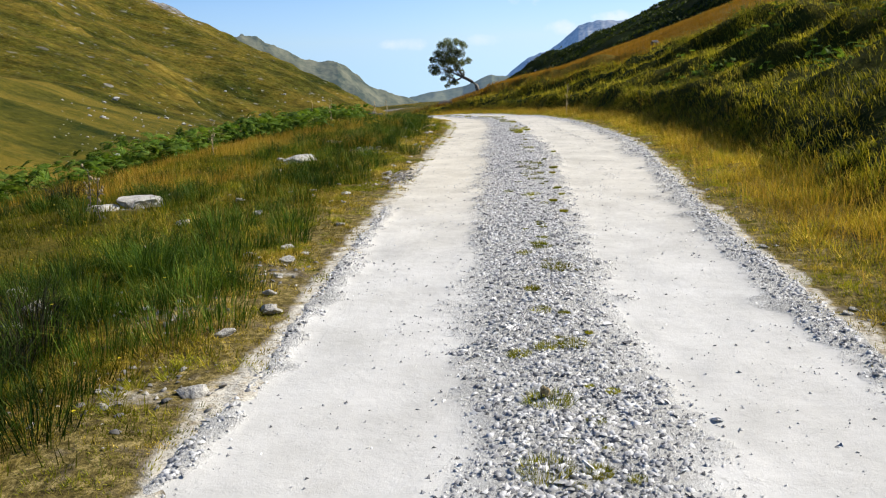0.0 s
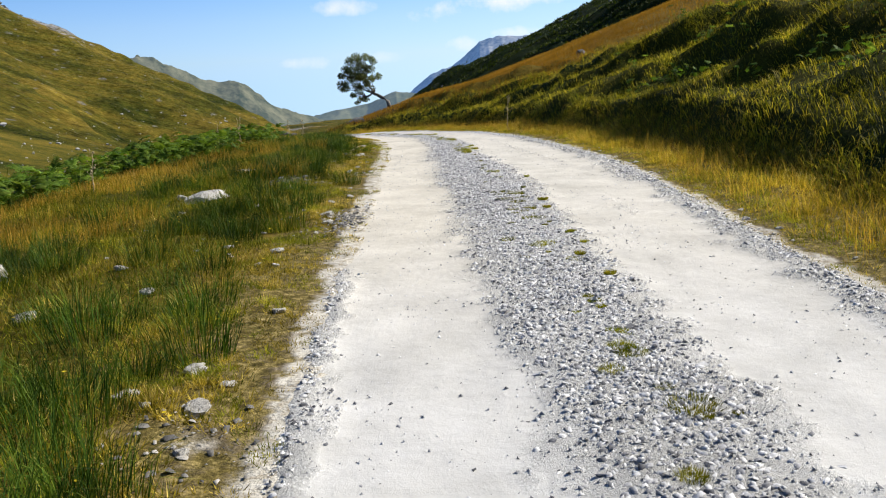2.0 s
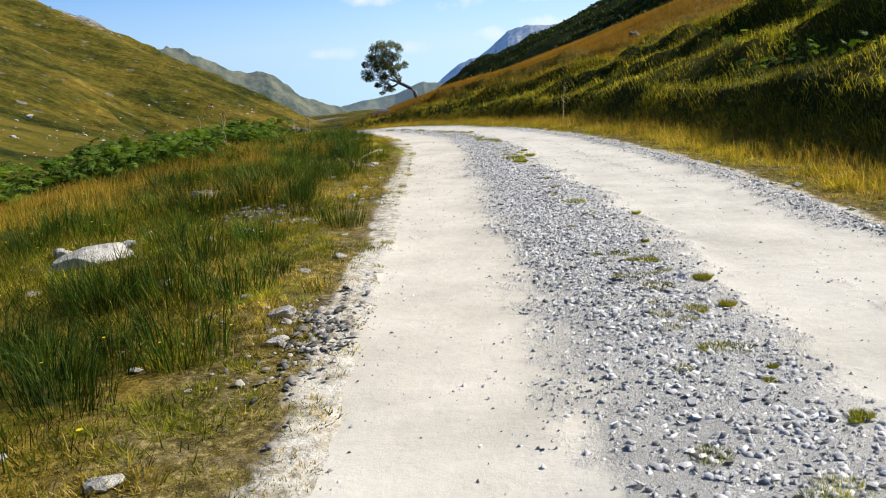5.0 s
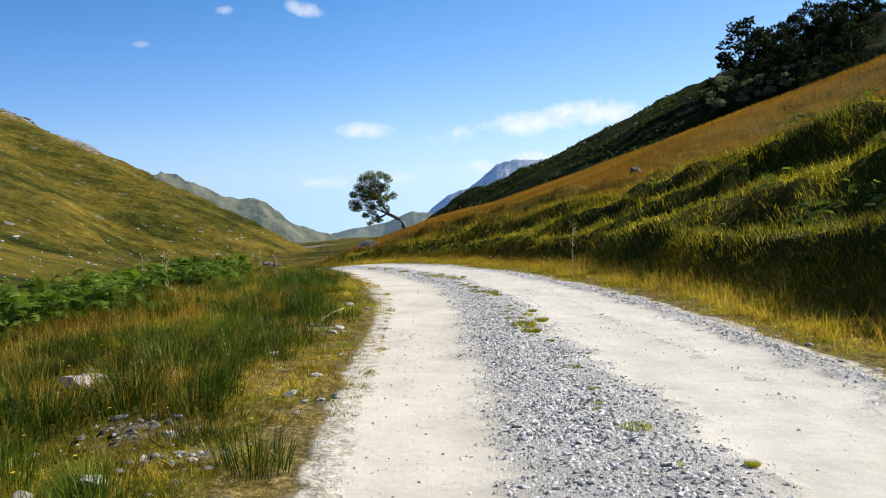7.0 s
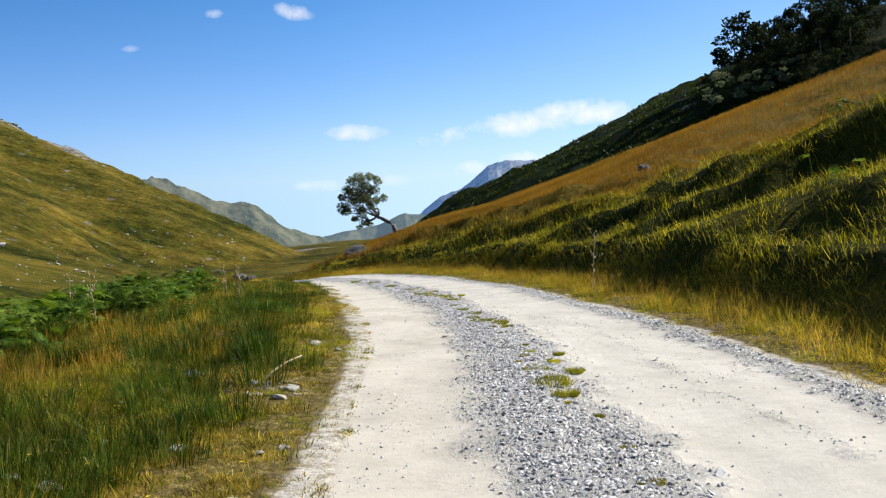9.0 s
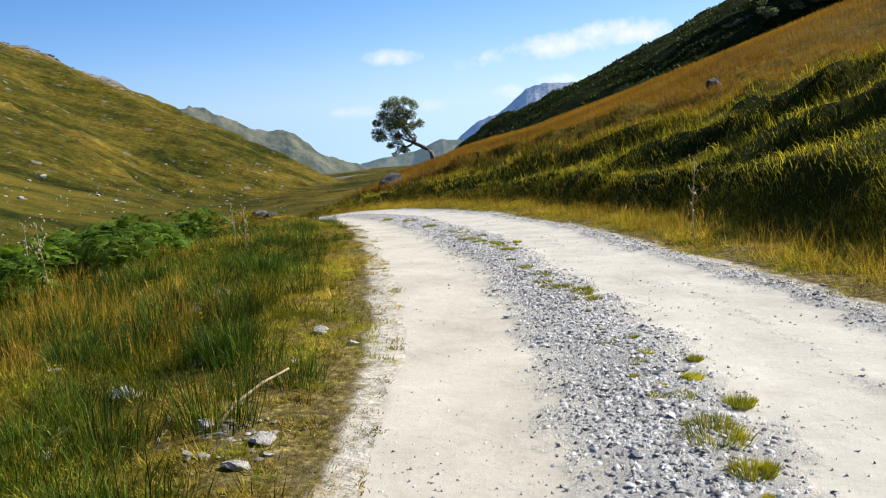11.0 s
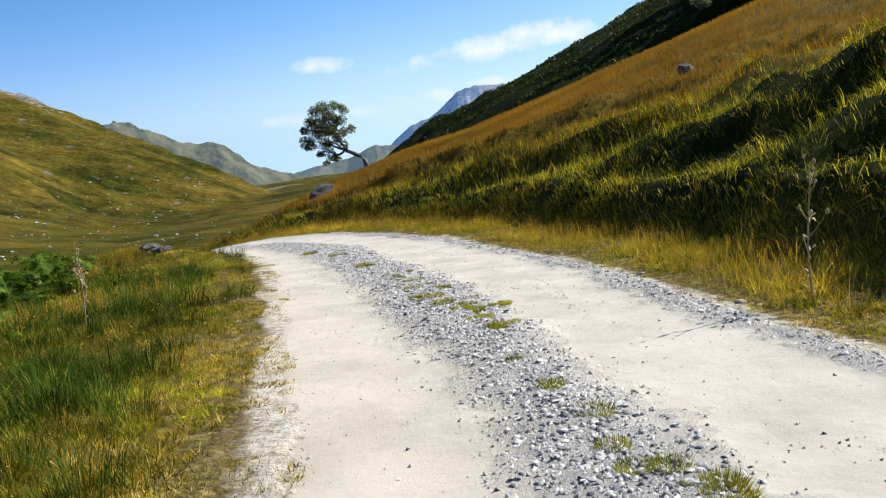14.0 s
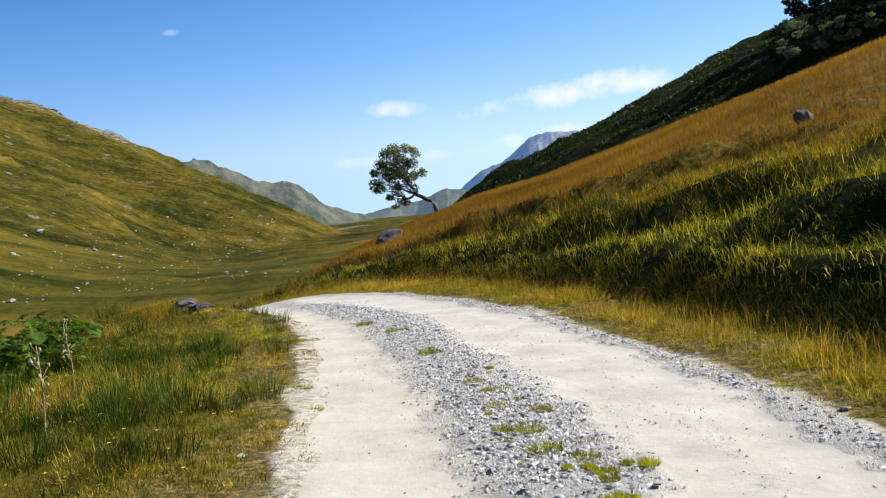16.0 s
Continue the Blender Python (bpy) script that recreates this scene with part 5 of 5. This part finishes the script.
# ---- the lone tree ----
def tube(points, radii, sides=8):
    """A tapered limb along a line of points."""
    pts = [Vector(p) for p in points]
    v, f = [], []
    for i, p in enumerate(pts):
        d = (pts[min(i + 1, len(pts) - 1)] - pts[max(i - 1, 0)]).normalized()
        a = d.orthogonal().normalized()
        b = d.cross(a)
        for s_ in range(sides):
            t = 2 * math.pi * s_ / sides
            r_ = radii[i] * (1 + 0.12 * math.sin(3 * t + i))
            v.append(p + (a * math.cos(t) + b * math.sin(t)) * r_)
    for i in range(len(pts) - 1):
        for s_ in range(sides):
            t = (s_ + 1) % sides
            f.append((i * sides + s_, i * sides + t, (i + 1) * sides + t, (i + 1) * sides + s_))
    f.append(tuple(range(sides))[::-1])
    f.append(tuple((len(pts) - 1) * sides + s_ for s_ in range(sides)))
    return mesh_of("limb", v, f)


def limb_path(a, b, bow, n=6, wob=0.06):
    a, b = Vector(a), Vector(b)
    return [a.lerp(b, i / (n - 1)) + Vector((rng.normal(0, wob), rng.normal(0, wob), bow * math.sin(math.pi * i / (n - 1)) + rng.normal(0, wob))) * (0 if i in (0, n - 1) else 1) for i in range(n)]


def leaves(clumps, per, size):
    """Small bent leaves in loose clumps: centre, radii."""
    V, F, b = [], [], 0
    for c, r_ in clumps:
        n = int(per * (r_[0] * r_[2]) ** 0.8)
        d = rng.normal(0, 1, (n, 3))
        d /= np.linalg.norm(d, axis=1)[:, None]
        p = np.array(c) + d * np.array(r_) * (rng.uniform(0.15, 1, n) ** 0.5)[:, None]
        a = rng.normal(0, 1, (n, 3))
        a /= np.linalg.norm(a, axis=1)[:, None]
        q = np.cross(a, rng.normal(0, 1, (n, 3)))
        q /= np.linalg.norm(q, axis=1)[:, None]
        s_ = size * rng.uniform(0.6, 1.3, n)[:, None]
        quad = np.stack([p - a * s_, p + q * s_ * 0.5, p + a * s_, p - q * s_ * 0.5], 1)
        V.append(quad.reshape(-1, 3))
        F.append(np.arange(n * 4).reshape(-1, 4) + b)
        b += n * 4
    return np.concatenate(V), np.concatenate(F)


LEAF = blade_material("tree_leaf", [(0.0, (0.05, 0.065, 0.025)), (0.5, (0.125, 0.15, 0.06)), (1.0, (0.30, 0.33, 0.17))], share=0.4, rough=0.4)
BARK, NB = material("pale_bark")
_p = NB.add("ShaderNodeTexCoord").outputs["Object"]
_n = NB.noise(_p, 5.0, 6.0, 0.7)
finish(NB, NB.ramp(_n, [(0.3, (0.05, 0.045, 0.04)), (0.55, (0.14, 0.13, 0.11)), (0.75, (0.36, 0.35, 0.32))]), 0.9, _n, 0.6, 0.03)

tree = new("leaning_tree")
tree_x, tree_y = EYE16[0] + 67 * math.sin(radians(-7.55)), EYE16[1] + 67 * math.cos(radians(-7.55))
tree.matrix_basis = pose(tree_x, tree_y, float(land(np.array([tree_x]), np.array([tree_y]))[0]) - 0.1, 0, 0, 7)
part("trunk", tube([(0.05, 0, -0.2), (0.0, 0, 0.25), (-0.12, 0, 0.75), (-0.55, 0.05, 1.12), (-1.1, 0, 1.42), (-1.5, 0.05, 1.62)], [0.26, 0.21, 0.19, 0.17, 0.15, 0.12], 10), BARK, tree, "pale leaning trunk")
fork = (-1.45, 0.03, 1.6)
CLUMPS = [((-3.0, 0.1, 5.15), (0.75, 0.7, 0.45)), ((-2.1, -0.2, 5.2), (0.55, 0.6, 0.35)), ((-3.7, 0.2, 4.75), (0.6, 0.6, 0.4)), ((-1.35, 0.1, 4.75), (0.5, 0.5, 0.33)), ((-2.6, 0.4, 4.4), (0.8, 0.8, 0.45)), ((-4.15, -0.2, 4.1), (0.55, 0.55, 0.35)),
          ((-3.4, -0.4, 3.85), (0.7, 0.7, 0.45)), ((-1.7, 0.3, 3.95), (0.65, 0.7, 0.42)), ((-4.5, 0.2, 3.45), (0.5, 0.5, 0.33)), ((-2.6, -0.5, 3.35), (0.75, 0.7, 0.42)), ((-0.85, 0.0, 3.2), (0.45, 0.45, 0.28)), ((-1.5, -0.3, 3.1), (0.5, 0.5, 0.33)),
          ((-4.7, 0.0, 2.75), (0.5, 0.5, 0.3)), ((-3.8, 0.4, 2.95), (0.6, 0.6, 0.36)), ((-4.75, 0.2, 2.3), (0.45, 0.45, 0.28)), ((-4.2, -0.3, 2.2), (0.55, 0.55, 0.3)), ((-3.1, 0.2, 2.45), (0.6, 0.6, 0.33)), ((-2.1, 0.2, 2.55), (0.5, 0.5, 0.3)),
          ((-3.5, -0.1, 1.55), (0.5, 0.5, 0.25)), ((-2.75, 0.2, 1.15), (0.5, 0.45, 0.25)), ((-2.2, -0.2, 1.0), (0.4, 0.4, 0.2)), ((-1.6, 0.2, 2.1), (0.4, 0.4, 0.25)), ((-3.2, 0.2, 0.75), (0.4, 0.4, 0.18))]
CLUMPS += [((c[0] * 0.96 - 0.1 + rng.uniform(-0.3, 0.3), c[1] + rng.normal(0, 0.4), c[2] + rng.uniform(-0.25, 0.25)), (r_[0] * 0.8, r_[1] * 0.8, r_[2] * 0.85)) for c, r_ in CLUMPS[:20]]
CLUMPS += [((-2.5, 0.3, 3.9), (0.8, 0.8, 0.5)), ((-3.2, 0.2, 3.2), (0.8, 0.8, 0.5)), ((-2.2, -0.1, 3.0), (0.6, 0.7, 0.4)), ((-2.9, 0.3, 2.0), (0.6, 0.6, 0.4)), ((-3.9, 0.1, 3.6), (0.6, 0.6, 0.4))]
low_fork = (-2.35, 0.0, 1.35)
part("limb", tube(limb_path((-1.2, 0, 1.45), low_fork, 0.12), np.linspace(0.12, 0.08, 6)), BARK, tree)
up_fork = (-2.3, 0.05, 2.9)
part("limb", tube(limb_path(fork, up_fork, 0.0), np.linspace(0.13, 0.08, 6)), BARK, tree)
for c, r_ in CLUMPS:
    start = low_fork if c[2] < 2.3 and c[0] < -2.0 else (up_fork if c[2] > 3.0 else fork)
    part("limb", tube(limb_path(start, c, 0.1, 6, 0.08), np.linspace(0.055, 0.012, 6), 5), BARK, tree)
V, F = leaves([(c, (r_[0] * 0.92, r_[1] * 0.95, r_[2] * 1.2)) for c, r_ in CLUMPS], 900, 0.072)
crown = mesh_object("crown", V, F, LEAF, smooth=False)
crown.parent = tree
tagged(tree, "lone leaning tree with a windswept grey-green crown on the brow", "tree")


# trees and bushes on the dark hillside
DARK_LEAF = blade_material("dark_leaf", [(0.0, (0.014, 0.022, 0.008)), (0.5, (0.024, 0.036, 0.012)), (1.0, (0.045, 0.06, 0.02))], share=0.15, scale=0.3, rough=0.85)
GREY_LEAF = blade_material("willow_leaf", [(0.0, (0.09, 0.11, 0.06)), (0.5, (0.19, 0.22, 0.12)), (1.0, (0.30, 0.32, 0.20))], share=0.25, scale=0.3)


def hill_tree(height, mat, bushy):
    root = new("bush" if bushy else "hill_tree")
    if not bushy:
        part("trunk", tube([(0, 0, -0.5), (0.1, 0, height * 0.3), (0.0, 0.1, height * 0.6), (0.1, 0, height * 0.7)], [height * 0.028, height * 0.022, height * 0.013, height * 0.004], 7), BARK, root)
    cl = []
    for i in range(16 if bushy else 22):
        t = rng.uniform(0.08, 0.95)
        rad = height * (0.6 if bushy else 0.36) * math.sin(math.pi * (0.15 + 0.8 * t))
        a = rng.uniform(0, 2 * math.pi)
        cl.append(((rad * math.cos(a), rad * math.sin(a), height * t), (height * 0.16, height * 0.16, height * 0.10)))
    V, F = leaves(cl, 75 / (height * 0.16 * height * 0.10) ** 0.8, height * 0.04)
    c_ = mesh_object("crown", V, F, mat, smooth=False)
    c_.parent = root
    return root


spots = [(14.6, 6.9, 12.5), (15.6, 8.0, 6.0), (16.4, 8.3, 7.0), (17.2, 8.6, 6.5), (18.1, 8.8, 8.0), (19.0, 9.2, 6.5), (19.8, 9.4, 7.0), (20.8, 9.5, 8.0), (22.0, 9.8, 8.0), (23.5, 10.0, 8.0), (16.0, 7.3, 6.0), (17.0, 7.4, 6.5), (18.2, 7.6, 7.0), (19.4, 8.0, 7.0), (20.6, 8.3, 7.0), (22.4, 8.6, 7.5),
         (12.2, 6.3, 2.4), (17.8, 6.7, 6.0), (19.6, 7.1, 6.0), (21.4, 7.6, 6.0)]


def hill_spot(a_, e_):
    """A place on the dark hill behind the near slope."""
    d = np.arange(95, 215, 1.0)
    px, py = EYE16[0] + d * math.sin(radians(a_)), EYE16[1] + d * math.cos(radians(a_))
    el_ = np.degrees(np.arctan2(land(px, py) - EYE16[2], d))
    i = int(np.argmin(np.abs(el_ - e_)))
    return float(px[i]), float(py[i])


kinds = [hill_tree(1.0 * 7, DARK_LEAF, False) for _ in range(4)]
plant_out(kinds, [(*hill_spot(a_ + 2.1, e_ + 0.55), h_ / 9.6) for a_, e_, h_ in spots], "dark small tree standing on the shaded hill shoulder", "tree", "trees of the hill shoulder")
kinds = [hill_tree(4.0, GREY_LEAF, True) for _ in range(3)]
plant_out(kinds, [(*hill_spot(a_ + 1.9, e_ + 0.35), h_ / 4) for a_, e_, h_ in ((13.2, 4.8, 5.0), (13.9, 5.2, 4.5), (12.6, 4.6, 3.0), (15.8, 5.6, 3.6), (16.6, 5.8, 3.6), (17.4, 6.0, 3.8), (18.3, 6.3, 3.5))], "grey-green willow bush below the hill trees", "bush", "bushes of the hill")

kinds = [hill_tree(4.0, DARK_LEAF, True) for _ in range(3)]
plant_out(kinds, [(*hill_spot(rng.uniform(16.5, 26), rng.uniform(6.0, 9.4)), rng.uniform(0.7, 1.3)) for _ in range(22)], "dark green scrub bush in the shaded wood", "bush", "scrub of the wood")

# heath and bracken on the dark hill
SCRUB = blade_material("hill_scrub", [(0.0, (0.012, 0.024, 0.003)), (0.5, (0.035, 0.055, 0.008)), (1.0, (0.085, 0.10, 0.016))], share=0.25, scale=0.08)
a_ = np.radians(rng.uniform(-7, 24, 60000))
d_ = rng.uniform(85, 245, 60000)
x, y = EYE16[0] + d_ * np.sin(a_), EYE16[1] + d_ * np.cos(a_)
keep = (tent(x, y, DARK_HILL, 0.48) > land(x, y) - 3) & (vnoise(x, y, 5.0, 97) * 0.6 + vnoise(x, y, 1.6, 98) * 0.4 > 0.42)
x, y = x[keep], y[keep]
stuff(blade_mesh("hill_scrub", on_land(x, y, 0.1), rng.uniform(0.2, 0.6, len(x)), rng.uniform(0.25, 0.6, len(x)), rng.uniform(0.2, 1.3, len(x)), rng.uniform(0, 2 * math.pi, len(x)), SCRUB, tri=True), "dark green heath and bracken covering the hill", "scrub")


# ---- small plants and dead wood ----
YELLOW, NY = material("petal")
finish(NY, (0.80, 0.62, 0.02, 1), 0.6, translucent=(0.3, (0.8, 0.6, 0.05, 1)))
x, y, e = beside(1000, 3, 40, 0.3, 5.0, -1)
keep = rng.uniform(0, 1, len(x)) < 0.25 + 0.75 * step(24, 30, y)
x, y = x[keep], y[keep]
p = on_land(x, y)
p[:, 2] += rng.uniform(0.10, 0.28, len(x))
ang = np.arange(5) * 2 * math.pi / 5
disc = np.stack([np.cos(ang), np.sin(ang), 0.35 * np.ones(5)], 1)
v = p[:, None, :] + disc[None] * rng.uniform(0.008, 0.014, (len(x), 1, 1))
v = np.concatenate([v, p[:, None, :]], 1).reshape(-1, 3)
q = np.array([(i, (i + 1) % 5, 5) for i in range(5)])
stuff(mesh_object("flowers", v, (np.arange(len(x))[:, None, None] * 6 + q[None]).reshape(-1, 3), YELLOW), "small yellow hawkbit flowers in the verge", "flowers")

DRY, ND = material("dry_stem")
_n2 = ND.noise(ND.add("ShaderNodeTexCoord").outputs["Object"], 9.0, 4.0)
finish(ND, ND.ramp(_n2, [(0.3, (0.22, 0.16, 0.07)), (0.7, (0.50, 0.42, 0.25))]), 0.9)
GREYSTEM, NG = material("dead_stem")
_n3 = NG.noise(NG.add("ShaderNodeTexCoord").outputs["Object"], 9.0, 4.0)
finish(NG, NG.ramp(_n3, [(0.3, (0.05, 0.045, 0.035)), (0.7, (0.16, 0.14, 0.11))]), 0.9)


def thistle(px, py, height, seed, mat, label, category):
    """A tall gone-over stem with side shoots, narrow leaves and seed heads."""
    r_ = np.random.default_rng(seed)
    root = new("thistle")
    root.matrix_basis = pose(px, py, float(land(np.array([px]), np.array([py]))[0]) - 0.02, 0, 0, r_.uniform(0, 360))
    main = [(0.02 * math.sin(5 * t), 0.015 * math.cos(4 * t), height * t) for t in np.linspace(0, 1, 8)]
    part("stem", tube(main, np.linspace(0.009, 0.004, 8), 5), mat, root)
    for i in range(9):
        t = r_.uniform(0.3, 0.97)
        a_ = r_.uniform(0, 2 * math.pi)
        l_ = height * r_.uniform(0.10, 0.22) * (1.2 - t * 0.5)
        o = Vector((0, 0, height * t))
        tip = o + Vector((math.cos(a_) * l_ * 0.6, math.sin(a_) * l_ * 0.6, l_ * 0.8))
        shoot = part("shoot", tube([o, o.lerp(tip, 0.5) + Vector((0, 0, -0.01)), tip], [0.004, 0.003, 0.002], 4), mat, root)
        bm = bmesh.new()
        bmesh.ops.create_icosphere(bm, subdivisions=1, radius=r_.uniform(0.010, 0.018), matrix=Matrix.Translation(tip) @ Matrix.Diagonal((1, 1, 1.5, 1)))
        me = bpy.data.meshes.new("seed_head")
        bm.to_mesh(me)
        bm.free()
        part("seed_head", me, DRY, shoot)
    for i in range(10):
        t, a_ = r_.uniform(0.05, 0.7), r_.uniform(0, 2 * math.pi)
        o, d = np.array((0, 0, height * t)), np.array((math.cos(a_), math.sin(a_), 0))
        w_ = np.array((-math.sin(a_), math.cos(a_), 0)) * 0.012
        l_ = r_.uniform(0.06, 0.14)
        part("leaf", mesh_of("leaf", [o, o + d * l_ * 0.5 + w_ + (0, 0, 0.03), o + d * l_ + (0, 0, 0.0), o + d * l_ * 0.5 - w_ + (0, 0, 0.03)], [(0, 1, 2, 3)]), mat, root)
    return tagged(root, label, category, "tall stems")


thistle(-0.98, 28.1, 1.0, 1, DRY, "tall dry thistle stem at the foot of the bank", "thistle")
thistle(-7.5, 30.6, 0.75, 2, DRY, "pale dry thistle stem standing in the verge", "thistle")
thistle(-8.4, 32.5, 0.7, 3, DRY, "pale dry thistle stem standing in the verge", "thistle")
thistle(-8.2, 26.2, 0.8, 4, DRY, "pale dry thistle stem beside the bracken", "thistle")
thistle(-9.2, 27.5, 0.8, 5, DRY, "pale dry thistle stem beside the bracken", "thistle")
thistle(-7.9, 17.0, 0.7, 6, DRY, "pale dry thistle stem beside the bracken", "thistle")
thistle(-5.9, 9.4, 0.55, 7, GREYSTEM, "bare grey twiggy stem beside the pale slab", "thistle")
thistle(-6.2, 9.7, 0.6, 8, GREYSTEM, "bare grey twiggy stem beside the pale slab", "thistle")
thistle(-0.26, 4.12, 0.16, 9, GREYSTEM, "small dark weed sprouting in the gravel", "weed")

stick = new("stick", tube([(-4.50, 21.55, -0.16), (-4.42, 21.8, -0.05), (-4.33, 22.0, 0.0), (-4.24, 22.2, 0.02)], [0.012, 0.011, 0.009, 0.006], 6))
stick.data.materials.append(DRY)
tagged(stick, "pale dead branch leaning on a rush clump", "stick")

kinds = [clump("heather", 220, 0.18, 0.42, 0.2, 0.006, 0.9, HEATH_AND_SHADE) for _ in range(2)]
plant_out(kinds, [(-3.45, 4.55, 1.0), (-3.75, 4.95, 1.1), (-3.35, 4.15, 0.8), (-8.3, 12.3, 1.3)], "dark straggly heather clump on the verge", "heather", "heather of the verge")
